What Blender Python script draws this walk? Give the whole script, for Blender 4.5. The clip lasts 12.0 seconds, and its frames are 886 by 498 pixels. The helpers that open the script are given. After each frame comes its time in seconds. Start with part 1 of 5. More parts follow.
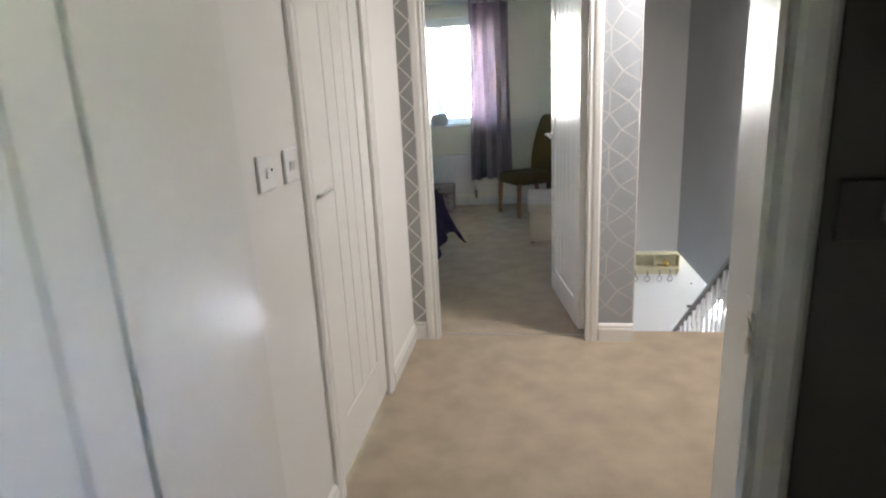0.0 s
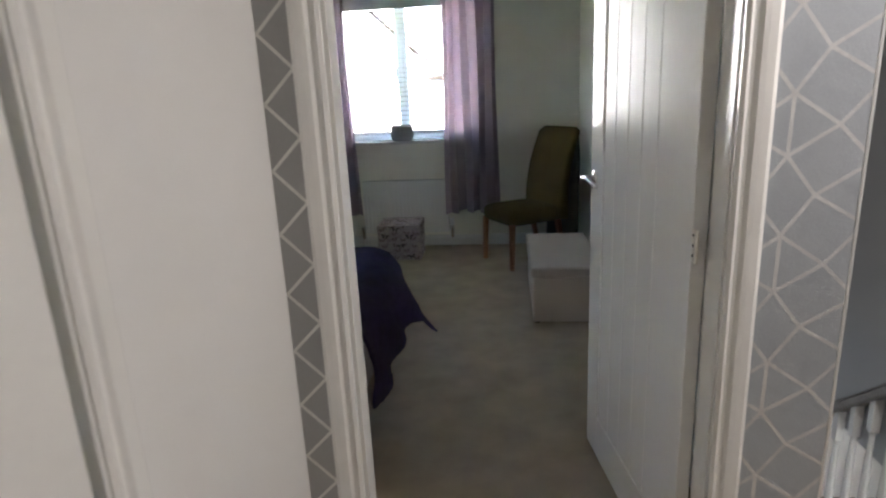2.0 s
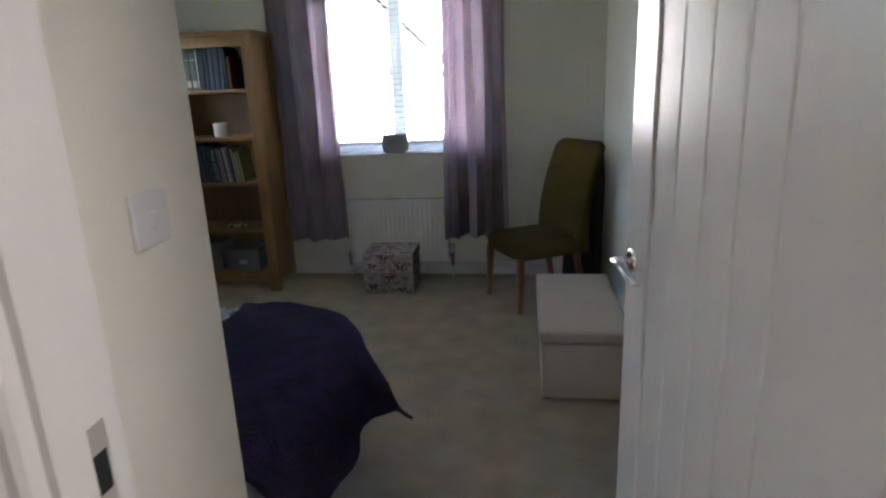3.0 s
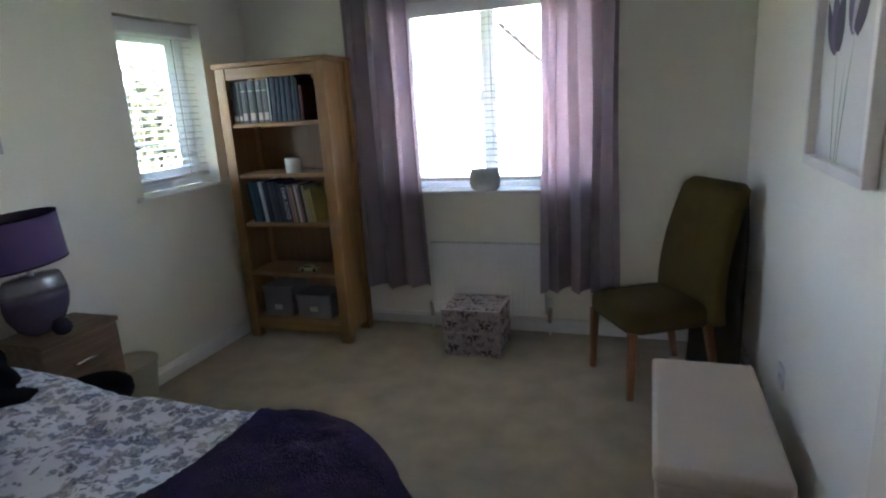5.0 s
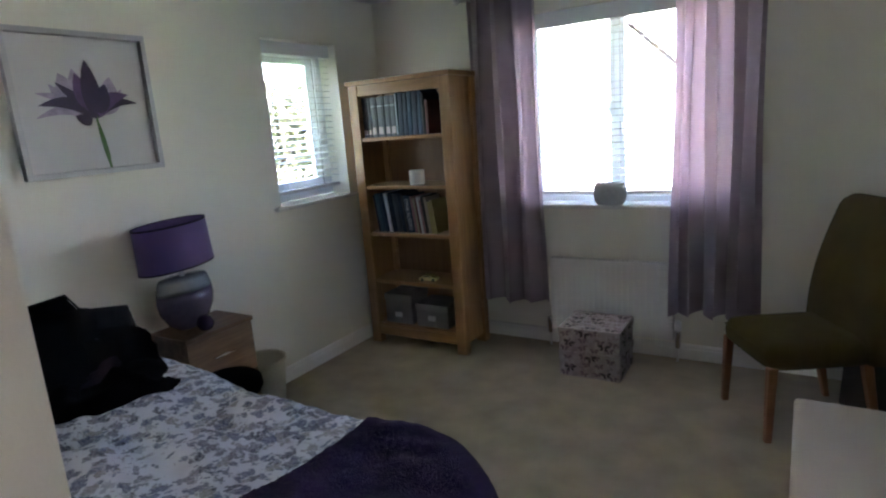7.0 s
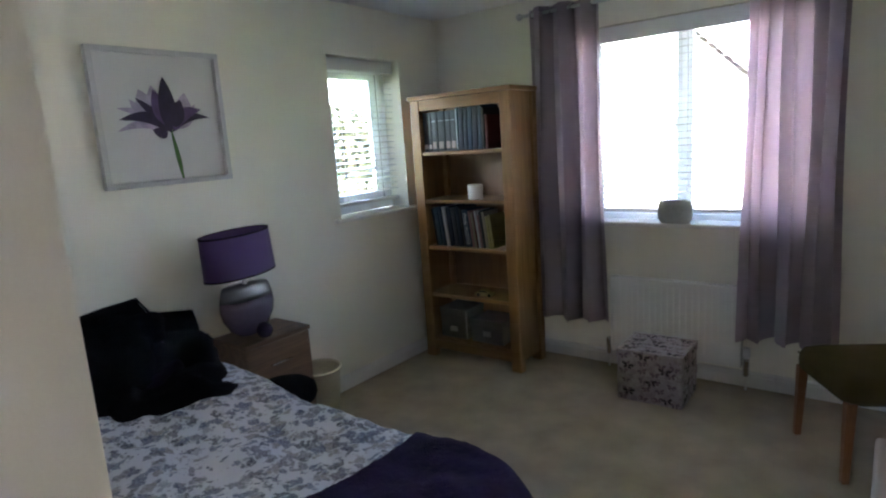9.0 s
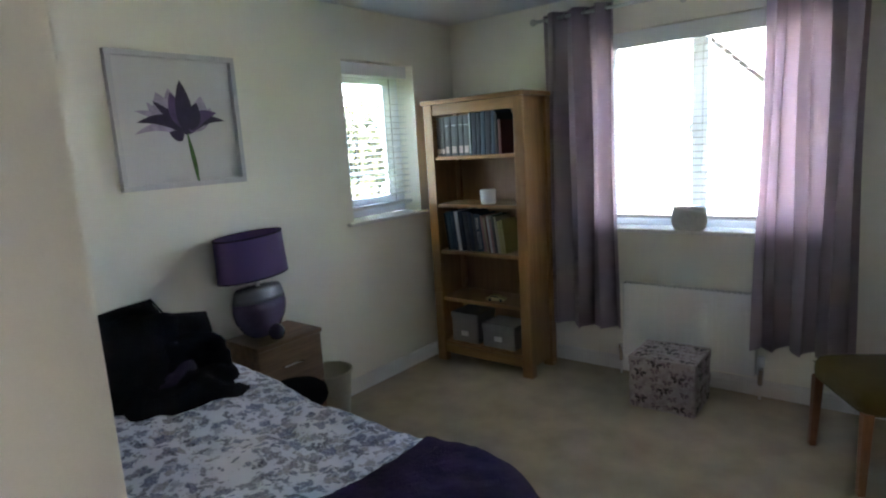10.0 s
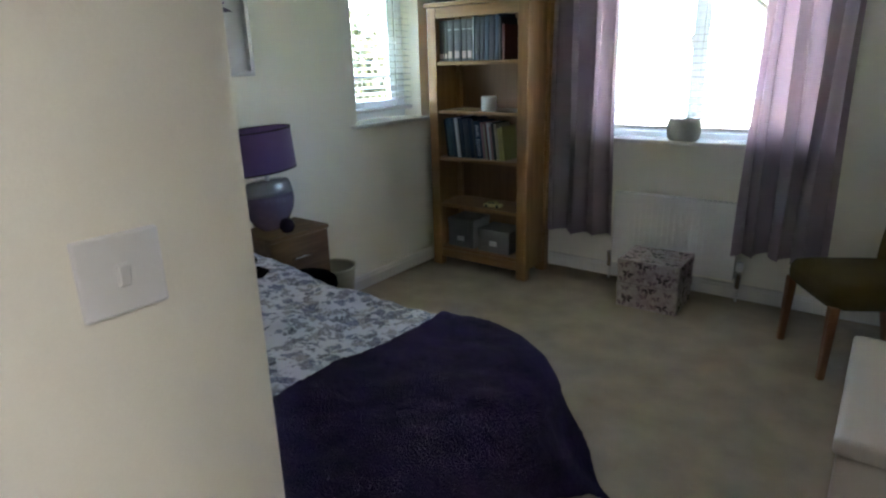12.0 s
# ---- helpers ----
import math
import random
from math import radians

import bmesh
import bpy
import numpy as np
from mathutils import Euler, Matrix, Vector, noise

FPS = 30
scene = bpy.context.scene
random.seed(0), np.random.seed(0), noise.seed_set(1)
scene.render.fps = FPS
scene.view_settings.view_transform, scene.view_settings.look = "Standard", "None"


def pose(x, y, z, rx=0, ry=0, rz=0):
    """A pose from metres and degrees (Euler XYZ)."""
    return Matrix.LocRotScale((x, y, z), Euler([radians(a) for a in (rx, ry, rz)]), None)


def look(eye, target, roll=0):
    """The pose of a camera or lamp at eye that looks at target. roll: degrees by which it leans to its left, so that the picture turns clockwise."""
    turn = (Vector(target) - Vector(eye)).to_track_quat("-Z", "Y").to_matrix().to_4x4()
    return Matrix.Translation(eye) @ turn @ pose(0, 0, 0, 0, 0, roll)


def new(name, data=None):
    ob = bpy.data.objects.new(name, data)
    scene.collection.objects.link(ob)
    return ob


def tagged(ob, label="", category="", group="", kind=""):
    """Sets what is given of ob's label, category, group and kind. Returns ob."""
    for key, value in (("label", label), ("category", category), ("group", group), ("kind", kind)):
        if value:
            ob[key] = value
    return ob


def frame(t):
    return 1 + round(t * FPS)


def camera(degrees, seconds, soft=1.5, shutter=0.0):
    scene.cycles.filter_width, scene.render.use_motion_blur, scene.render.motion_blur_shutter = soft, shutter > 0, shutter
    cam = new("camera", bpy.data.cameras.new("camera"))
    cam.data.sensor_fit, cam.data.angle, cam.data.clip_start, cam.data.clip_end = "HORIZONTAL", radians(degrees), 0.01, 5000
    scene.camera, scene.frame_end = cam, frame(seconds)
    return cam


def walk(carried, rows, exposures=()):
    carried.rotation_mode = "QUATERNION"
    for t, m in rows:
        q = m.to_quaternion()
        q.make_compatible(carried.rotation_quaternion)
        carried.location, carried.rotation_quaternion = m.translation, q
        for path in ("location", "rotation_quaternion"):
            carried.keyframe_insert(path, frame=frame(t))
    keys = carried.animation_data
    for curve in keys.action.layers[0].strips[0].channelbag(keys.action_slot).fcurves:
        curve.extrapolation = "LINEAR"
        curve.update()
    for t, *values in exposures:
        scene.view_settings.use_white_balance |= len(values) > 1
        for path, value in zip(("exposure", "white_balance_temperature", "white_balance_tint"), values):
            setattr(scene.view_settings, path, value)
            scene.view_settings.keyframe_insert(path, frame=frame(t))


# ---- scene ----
cam = camera(73.8, 12.0, soft=2.2, shutter=0.2)

PATH = [
    (0, (0.13, -3.05, 1.357), (-0.167, -1.141, 0.839), -2.9),
    (0.5, (0.1, -2.622, 1.362), (-0.178, -0.709, 0.849), -3.1),
    (1, (0.028, -2.147, 1.362), (-0.233, -0.233, 0.844), -2.9),
    (1.5, (-0.025, -1.685, 1.351), (-0.273, 0.23, 0.832), -2.9),
    (2, (-0.034, -1.21, 1.36), (-0.25, 0.71, 0.845), -2.75),
    (2.5, (-0.012, -0.767, 1.37), (-0.173, 1.161, 0.865), -3.1),
    (3, (0.048, -0.391, 1.419), (-0.234, 1.517, 0.891), -2.3),
    (5, (0.067, 0.319, 1.513), (-0.586, 2.148, 1.037), -3.5),
    (5.5, (0.088, 0.35, 1.524), (-0.686, 2.134, 1.06), -4.0),
    (6, (0.086, 0.35, 1.529), (-0.77, 2.1, 1.077), -4.0),
    (6.5, (0.097, 0.363, 1.521), (-0.85, 2.069, 1.078), -4.1),
    (7, (0.1, 0.373, 1.527), (-0.94, 2.03, 1.11), -4.3),
    (9, (0.112, 0.399, 1.53), (-1.099, 1.95, 1.172), -3.9),
    (9.5, (0.116, 0.397, 1.519), (-1.113, 1.937, 1.177), -3.7),
    (10, (0.111, 0.396, 1.529), (-1.131, 1.925, 1.189), -3.5),
    (10.5, (0.129, 0.407, 1.529), (-1.137, 1.92, 1.197), -3.2),
    (11, (0.126, 0.394, 1.504), (-1.147, 1.9, 1.168), -2.8),
    (11.5, (0.128, 0.33, 1.48), (-1.128, 1.823, 1.04), -2.0),
    (12, (0.098, 0.191, 1.442), (-1.061, 1.709, 0.847), -1.6),
]
walk(cam, [(t, look(eye, target, roll)) for t, eye, target, roll in PATH], [(0, 5.72, 6400, 15), (0.8, 5.42, 6400, 15), (1.6, 5.0, 6400, 15), (3, 5.05, 6350, 20), (5, 5.15, 6350, 22), (9, 5.2, 6400, 20), (12, 5.3, 6450, 15)])

# ---- world, sun, window light ----
world = bpy.data.worlds.new("world")
scene.world = world
world.use_nodes = True
wn = world.node_tree.nodes
sky = wn.new("ShaderNodeTexSky")
sky.sky_type, sky.sun_disc = "NISHITA", False
sky.sun_elevation, sky.sun_rotation = radians(48), radians(160)
world.node_tree.links.new(sky.outputs[0], wn["Background"].inputs[0])
wn["Background"].inputs[1].default_value = 0.15
sun = new("sun", bpy.data.lights.new("sun", "SUN"))
sun.data.energy, sun.data.angle, sun.data.color = 4.6, radians(0.5), (1.0, 0.95, 0.88)
sun.matrix_world = look((6, -16, 20), (0, 0, 0))


def window_light(name, eye, target, w, h, energy, color):
    lamp = new(name, bpy.data.lights.new(name, "AREA"))
    lamp.data.shape, lamp.data.size, lamp.data.size_y = "RECTANGLE", w, h
    lamp.data.energy, lamp.data.color = energy, color
    lamp.matrix_world = look(eye, target)
    return lamp


DAY = (0.84, 0.92, 1.0)
window_light("daylight_hall_window", (2.75, 4.2, -1.1), (1.6, 2, -1.4), 0.9, 0.9, 2.6, DAY)
# warm fill lamp added over the landing; no fitting is seen there
fill_lamp = new("landing_fill_lamp", bpy.data.lights.new("landing_fill_lamp", "AREA"))
fill_lamp.data.shape, fill_lamp.data.size = "DISK", 0.24
fill_lamp.data.energy, fill_lamp.data.color = 0.66, (1.0, 0.965, 0.895)
fill_lamp.matrix_world = look((1.02, -0.3, 2.26), (1.02, -0.299, 0))

# ---- materials ----


def surface(name, color, rough=0.6, var=0.12, scale=6.0, fine=120.0, bump=0.05, metal=0.0, sheen=0.0, second=None, stretch=(1, 1, 1), spec=0.5):
    """A base colour that varies at two scales, with fine relief."""
    m = bpy.data.materials.new(name)
    m.use_nodes = True
    nt = m.node_tree
    n, l = nt.nodes, nt.links
    b = n["Principled BSDF"]
    tc = n.new("ShaderNodeTexCoord")
    mp = n.new("ShaderNodeMapping")
    mp.inputs["Scale"].default_value = stretch
    l.new(tc.outputs["Object"], mp.inputs["Vector"])
    big, small = n.new("ShaderNodeTexNoise"), n.new("ShaderNodeTexNoise")
    big.inputs["Scale"].default_value, big.inputs["Detail"].default_value = scale, 4
    small.inputs["Scale"].default_value, small.inputs["Detail"].default_value = fine, 2
    for t in (big, small):
        l.new(mp.outputs[0], t.inputs["Vector"])
    mix = n.new("ShaderNodeMix")
    mix.data_type = "FLOAT"
    mix.inputs[0].default_value = 0.4
    l.new(big.outputs[0], mix.inputs[2])
    l.new(small.outputs[0], mix.inputs[3])
    ramp = n.new("ShaderNodeValToRGB")
    dark = second or tuple(c * (1 - var) for c in color)
    light = color if second else tuple(min(1, c * (1 + var)) for c in color)
    ramp.color_ramp.elements[0].position, ramp.color_ramp.elements[1].position = 0.3, 0.7
    ramp.color_ramp.elements[0].color, ramp.color_ramp.elements[1].color = (*dark, 1), (*light, 1)
    l.new(mix.outputs[0], ramp.inputs[0])
    l.new(ramp.outputs[0], b.inputs["Base Color"])
    b.inputs["Roughness"].default_value, b.inputs["Metallic"].default_value = rough, metal
    b.inputs["Specular IOR Level"].default_value = spec
    if sheen:
        b.inputs["Sheen Weight"].default_value = sheen
    if bump:
        bm = n.new("ShaderNodeBump")
        bm.inputs["Strength"].default_value, bm.inputs["Distance"].default_value = bump, 0.01
        l.new(small.outputs[0], bm.inputs["Height"])
        l.new(bm.outputs[0], b.inputs["Normal"])
    return m


def wood(name, dark, light, along="z", rough=0.45):
    """Grain that runs along one axis."""
    st = {"x": (1.2, 18, 18), "y": (18, 1.2, 18), "z": (18, 18, 1.2)}[along]
    return surface(name, light, rough, scale=1.6, fine=7, bump=0.08, second=dark, stretch=st)


def curtain_cloth(name, color):
    m = surface(name, color, 0.7, 0.10, 5, 400, 0.06, sheen=0.3)
    n, l = m.node_tree.nodes, m.node_tree.links
    tr = n.new("ShaderNodeBsdfTranslucent")
    mx = n.new("ShaderNodeMixShader")
    mx.inputs[0].default_value = 0.28
    b = n["Principled BSDF"]
    tr.inputs[0].default_value = (0.56, 0.40, 0.47, 1)
    l.new(b.outputs[0], mx.inputs[1])
    l.new(tr.outputs[0], mx.inputs[2])
    l.new(mx.outputs[0], n["Material Output"].inputs[0])
    return m


def printed(name, ground, inks, scale, cover, rough=0.8, distort=0.35, soft=0.03):
    """A cloth or paper with scattered soft blotches in several inks."""
    m = surface(name, ground, rough, 0.04, 5, 300, 0.05)
    nt = m.node_tree
    n, l = nt.nodes, nt.links
    base = n["Color Ramp"] if "Color Ramp" in n else [x for x in n if x.type == "VALTORGB"][0]
    tc = [x for x in n if x.type == "TEX_COORD"][0]
    wob = n.new("ShaderNodeTexNoise")
    wob.inputs["Scale"].default_value = scale * 1.6
    l.new(tc.outputs["Object"], wob.inputs["Vector"])
    add = n.new("ShaderNodeVectorMath")
    add.operation = "MULTIPLY_ADD"
    add.inputs[1].default_value = (distort / scale * 4,) * 3
    l.new(wob.outputs["Color"], add.inputs[0])
    l.new(tc.outputs["Object"], add.inputs[2])
    vo = n.new("ShaderNodeTexVoronoi")
    vo.inputs["Scale"].default_value = scale
    l.new(add.outputs[0], vo.inputs["Vector"])
    thr = n.new("ShaderNodeValToRGB")
    thr.color_ramp.elements[0].position, thr.color_ramp.elements[1].position = cover - soft, cover + soft
    thr.color_ramp.elements[0].color, thr.color_ramp.elements[1].color = (1, 1, 1, 1), (0, 0, 0, 1)
    l.new(vo.outputs["Distance"], thr.inputs[0])
    ink = n.new("ShaderNodeValToRGB")
    ink.color_ramp.interpolation = "CONSTANT"
    while len(ink.color_ramp.elements) < len(inks):
        ink.color_ramp.elements.new(0.5)
    for i, c in enumerate(inks):
        ink.color_ramp.elements[i].position = i / len(inks)
        ink.color_ramp.elements[i].color = (*c, 1)
    l.new(vo.outputs["Color"], ink.inputs[0])
    mx = n.new("ShaderNodeMix")
    mx.data_type = "RGBA"
    l.new(thr.outputs[0], mx.inputs["Factor"])
    l.new(base.outputs[0], mx.inputs[6])
    l.new(ink.outputs[0], mx.inputs[7])
    shade = n.new("ShaderNodeTexNoise")
    shade.inputs["Scale"].default_value = scale * 5
    l.new(tc.outputs["Object"], shade.inputs["Vector"])
    lift = n.new("ShaderNodeMapRange")
    lift.inputs[1].default_value, lift.inputs[2].default_value = 0.35, 0.65
    lift.inputs[3].default_value, lift.inputs[4].default_value = 0.62, 1.0
    l.new(shade.outputs[0], lift.inputs[0])
    both = n.new("ShaderNodeMath")
    both.operation = "MULTIPLY"
    l.new(thr.outputs[0], both.inputs[0])
    l.new(lift.outputs[0], both.inputs[1])
    l.new(both.outputs[0], mx.inputs["Factor"])
    l.new(mx.outputs[2], n["Principled BSDF"].inputs["Base Color"])
    return m


def glass(name):
    m = bpy.data.materials.new(name)
    m.use_nodes = True
    b = m.node_tree.nodes["Principled BSDF"]
    b.inputs["Transmission Weight"].default_value, b.inputs["Roughness"].default_value = 1.0, 0.0
    b.inputs["IOR"].default_value = 1.1
    return m


WALL = surface("wall_paint", (0.83, 0.805, 0.715), 0.85, 0.03, 2.5, 260, 0.04)
LWALL = surface("landing_paint", (0.73, 0.72, 0.70), 0.8, 0.03, 2.5, 260, 0.04)
GREY = surface("stairwell_grey_paint", (0.42, 0.42, 0.42), 0.5, 0.04, 2.5, 260, 0.04)
CEIL = surface("ceiling_paint", (0.80, 0.80, 0.79), 0.9, 0.02, 3, 200, 0.05)
GLOSS = surface("white_gloss", (0.80, 0.79, 0.76), 0.24, 0.02, 4, 60, 0.015)
UPVC = surface("white_upvc", (0.82, 0.84, 0.86), 0.3, 0.02, 4, 60, 0.01)
CARPET = surface("beige_carpet", (0.45, 0.372, 0.282), 0.95, 0.19, 6, 260, 0.8, spec=0.05)
PAPER = surface("silver_grey_wallpaper", (0.36, 0.385, 0.41), 0.55, 0.04, 6, 150, 0.05)
PAPERD = surface("grey_wallpaper", (0.40, 0.40, 0.40), 0.6, 0.05, 6, 150, 0.05)
FOIL = surface("silver_foil", (0.85, 0.85, 0.84), 0.22, 0.1, 12, 90, 0.03, metal=0.4)
FOILW = surface("white_foil", (0.82, 0.82, 0.78), 0.4, 0.05, 12, 90, 0.02, metal=0.2)
CHROME = surface("chrome", (0.78, 0.78, 0.78), 0.12, 0.03, 20, 90, 0.0, metal=1.0)
STEEL = surface("brushed_steel", (0.60, 0.60, 0.59), 0.3, 0.05, 20, 90, 0.02, metal=1.0)
PLASTIC = surface("white_plastic", (0.74, 0.74, 0.74), 0.35, 0.02, 8, 90, 0.0)
SATIN = surface("satin_nickel", (0.74, 0.71, 0.65), 0.38, 0.05, 20, 90, 0.02, metal=0.55)
BLACK = surface("black_plastic", (0.02, 0.02, 0.022), 0.4, 0.1, 8, 90, 0.02)
OAK = wood("oak_upright", (0.22, 0.105, 0.034), (0.36, 0.19, 0.07), "z")
OAKX = wood("oak_across", (0.22, 0.105, 0.034), (0.36, 0.19, 0.07), "x")
# the same oak darkened, with the shade inside the bookcase in its colour
OAK_SHADED = wood("oak_back_shaded", (0.15, 0.075, 0.03), (0.22, 0.12, 0.05), "z")
WALNUT = wood("walnut_veneer", (0.11, 0.06, 0.032), (0.25, 0.145, 0.08), "y")
RAILW = wood("grey_stained_rail", (0.20, 0.185, 0.17), (0.30, 0.28, 0.26), "y")
LEG = wood("chair_leg_wood", (0.22, 0.085, 0.035), (0.33, 0.14, 0.06), "z")
OLIVE = surface("olive_weave", (0.098, 0.068, 0.015), 0.9, 0.25, 9, 520, 0.5, sheen=0.05, spec=0.15)
CREAM = surface("cream_leatherette", (0.56, 0.475, 0.40), 0.45, 0.05, 5, 160, 0.08)
PLUSH = surface("purple_plush", (0.023, 0.012, 0.052), 0.95, 0.5, 14, 230, 0.9, sheen=0.05, spec=0.05)
INKBLACK = surface("black_cloth", (0.008, 0.0075, 0.009), 1.0, 0.3, 8, 200, 0.5, spec=0.02)
DPURPLE = surface("dark_plum_cloth", (0.012, 0.007, 0.015), 0.9, 0.3, 8, 260, 0.4, sheen=0.03, spec=0.1)
SHADE = surface("purple_shade_cloth", (0.085, 0.045, 0.150), 0.85, 0.1, 6, 420, 0.15, sheen=0.2)
CERAMIC = surface("plum_glaze", (0.085, 0.065, 0.105), 0.18, 0.15, 5, 40, 0.01)
CERAMICT = surface("grey_glaze", (0.19, 0.19, 0.205), 0.2, 0.08, 5, 40, 0.01)
CURTAIN = curtain_cloth("mauve_curtain", (0.27, 0.235, 0.262))
DUVET = printed("floral_duvet", (0.56, 0.57, 0.62), [(0.06, 0.07, 0.12), (0.13, 0.125, 0.15), (0.10, 0.12, 0.20), (0.24, 0.22, 0.23), (0.08, 0.09, 0.15), (0.05, 0.05, 0.08), (0.16, 0.16, 0.20), (0.30, 0.30, 0.36)], 23, 0.53, distort=0.45, soft=0.08)
BOXP = printed("speckled_card", (0.40, 0.33, 0.315), [(0.30, 0.235, 0.23), (0.45, 0.385, 0.36), (0.26, 0.20, 0.20), (0.48, 0.41, 0.375)], 34, 0.45, distort=0.4, soft=0.12)
GLASS = glass("window_glass")


# ---- builders ----
def box_bm(x0, y0, z0, x1, y1, z1, bevel=0.0, seg=1):
    bm = bmesh.new()
    bmesh.ops.create_cube(bm, size=1)
    for v in bm.verts:
        v.co = ((x0 + x1) / 2 + v.co.x * (x1 - x0), (y0 + y1) / 2 + v.co.y * (y1 - y0), (z0 + z1) / 2 + v.co.z * (z1 - z0))
    if bevel:
        bmesh.ops.bevel(bm, geom=bm.edges[:], offset=bevel, segments=seg, affect="EDGES", profile=0.5)
    return bm


def merge(*bms):
    out = bmesh.new()
    for b in bms:
        me = bpy.data.meshes.new("tmp")
        b.to_mesh(me)
        b.free()
        out.from_mesh(me)
        bpy.data.meshes.remove(me)
    return out


def moved(bm, m):
    bm.transform(m)
    return bm


def lathe_bm(profile, seg=32, cx=0, cy=0, cz=0, sx=1.0, sy=1.0, closed=True):
    """Turned shape from (radius, height) pairs."""
    bm = bmesh.new()
    rings = []
    for r, z in profile:
        rings.append([bm.verts.new((cx + sx * r * math.cos(2 * math.pi * i / seg), cy + sy * r * math.sin(2 * math.pi * i / seg), cz + z)) for i in range(seg)])
    for a, b in zip(rings, rings[1:]):
        for i in range(seg):
            bm.faces.new((a[i], a[(i + 1) % seg], b[(i + 1) % seg], b[i]))
    if closed:
        bm.faces.new(rings[0][::-1])
        bm.faces.new(rings[-1])
    return bm


def tube_bm(points, r, seg=10):
    """A round bar along a list of points."""
    bm = bmesh.new()
    pts = [Vector(p) for p in points]
    rings = []
    for i, p in enumerate(pts):
        d = (pts[min(i + 1, len(pts) - 1)] - pts[max(i - 1, 0)]).normalized()
        up = Vector((0, 0, 1)) if abs(d.z) < 0.9 else Vector((1, 0, 0))
        a = d.cross(up).normalized()
        b = d.cross(a)
        rings.append([bm.verts.new(p + r * (math.cos(2 * math.pi * k / seg) * a + math.sin(2 * math.pi * k / seg) * b)) for k in range(seg)])
    for u, v in zip(rings, rings[1:]):
        for k in range(seg):
            bm.faces.new((u[k], u[(k + 1) % seg], v[(k + 1) % seg], v[k]))
    bm.faces.new(rings[0])
    bm.faces.new(rings[-1][::-1])
    bmesh.ops.recalc_face_normals(bm, faces=bm.faces[:])
    return bm


def prism_bm(outline, axis, lo, hi):
    """An outline in the plane across an axis, pushed along that axis."""
    def at(p, h):
        return {"x": (h, p[0], p[1]), "y": (p[0], h, p[1]), "z": (p[0], p[1], h)}[axis]
    bm = bmesh.new()
    a = [bm.verts.new(at(p, lo)) for p in outline]
    b = [bm.verts.new(at(p, hi)) for p in outline]
    bm.faces.new(a)
    bm.faces.new(b[::-1])
    for i in range(len(a)):
        bm.faces.new((a[i], b[i], b[(i + 1) % len(a)], a[(i + 1) % len(a)]))
    bmesh.ops.recalc_face_normals(bm, faces=bm.faces[:])
    return bm


def grid_bm(nu, nv, f):
    bm = bmesh.new()
    vs = [[bm.verts.new(f(i / nu, j / nv)) for j in range(nv + 1)] for i in range(nu + 1)]
    for i in range(nu):
        for j in range(nv):
            bm.faces.new((vs[i][j], vs[i + 1][j], vs[i + 1][j + 1], vs[i][j + 1]))
    return bm


def mesh_of(name, bm, material, smooth=False):
    me = bpy.data.meshes.new(name)
    bm.to_mesh(me)
    bm.free()
    me.materials.append(material)
    if smooth:
        for p in me.polygons:
            p.use_smooth = True
    return me


def part(name, bm, material, parent, label="", smooth=False):
    ob = new(name, mesh_of(name, bm, material, smooth))
    ob.parent = parent
    if label:
        ob["label"] = label
    return ob


def thing(name, label, category, at=None, group="", kind=""):
    ob = new(name)
    if at is not None:
        ob.matrix_world = at if isinstance(at, Matrix) else Matrix.Translation(at)
    return tagged(ob, label, category, group, kind)


def solo(name, bm, material, label, category, group="", kind="", smooth=False):
    return tagged(new(name, mesh_of(name, bm, material, smooth)), label, category, group, kind)


def setting(name, bm, material, label="", category="", smooth=False):
    return tagged(new(name, mesh_of(name, bm, material, smooth)), label, category or name.split("_")[0], "", "structure")


def wall_holes(axis, lo, hi, a0, a1, z0, z1, holes):
    """A wall across an axis from lo to hi, with holes (a0, a1, z0, z1) right through it."""
    cuts_a = sorted({a0, a1, *[h[0] for h in holes], *[h[1] for h in holes]})
    cuts_z = sorted({z0, z1, *[h[2] for h in holes], *[h[3] for h in holes]})
    bm = bmesh.new()
    cache = {}

    def vert(a, s, z):
        key = (a, s, z)
        if key not in cache:
            cache[key] = bm.verts.new((s, a, z) if axis == "x" else (a, s, z))
        return cache[key]

    def solid(i, j):
        if not (0 <= i < len(cuts_a) - 1 and 0 <= j < len(cuts_z) - 1):
            return False
        ca, cz = (cuts_a[i] + cuts_a[i + 1]) / 2, (cuts_z[j] + cuts_z[j + 1]) / 2
        return not any(h[0] < ca < h[1] and h[2] < cz < h[3] for h in holes)

    for i in range(len(cuts_a) - 1):
        for j in range(len(cuts_z) - 1):
            if not solid(i, j):
                continue
            p, q, r, s = cuts_a[i], cuts_a[i + 1], cuts_z[j], cuts_z[j + 1]
            for side in (lo, hi):
                bm.faces.new([vert(*k) for k in ((p, side, r), (q, side, r), (q, side, s), (p, side, s))])
            for di, dj, e in ((-1, 0, ((p, r), (p, s))), (1, 0, ((q, r), (q, s))), (0, -1, ((p, r), (q, r))), (0, 1, ((p, s), (q, s)))):
                if not solid(i + di, j + dj):
                    (a, b), (c, d) = e
                    bm.faces.new([vert(a, lo, b), vert(c, lo, d), vert(c, hi, d), vert(a, hi, b)])
    bmesh.ops.recalc_face_normals(bm, faces=bm.faces[:])
    return bm


# ---- shell ----
XL, XR, YW, ZC = -2.645, 0.595, 4.02, 2.40
LX, RX = -0.535, 1.53          # landing's side walls
OUT = 0.28
ZH = -2.6                      # hall floor below

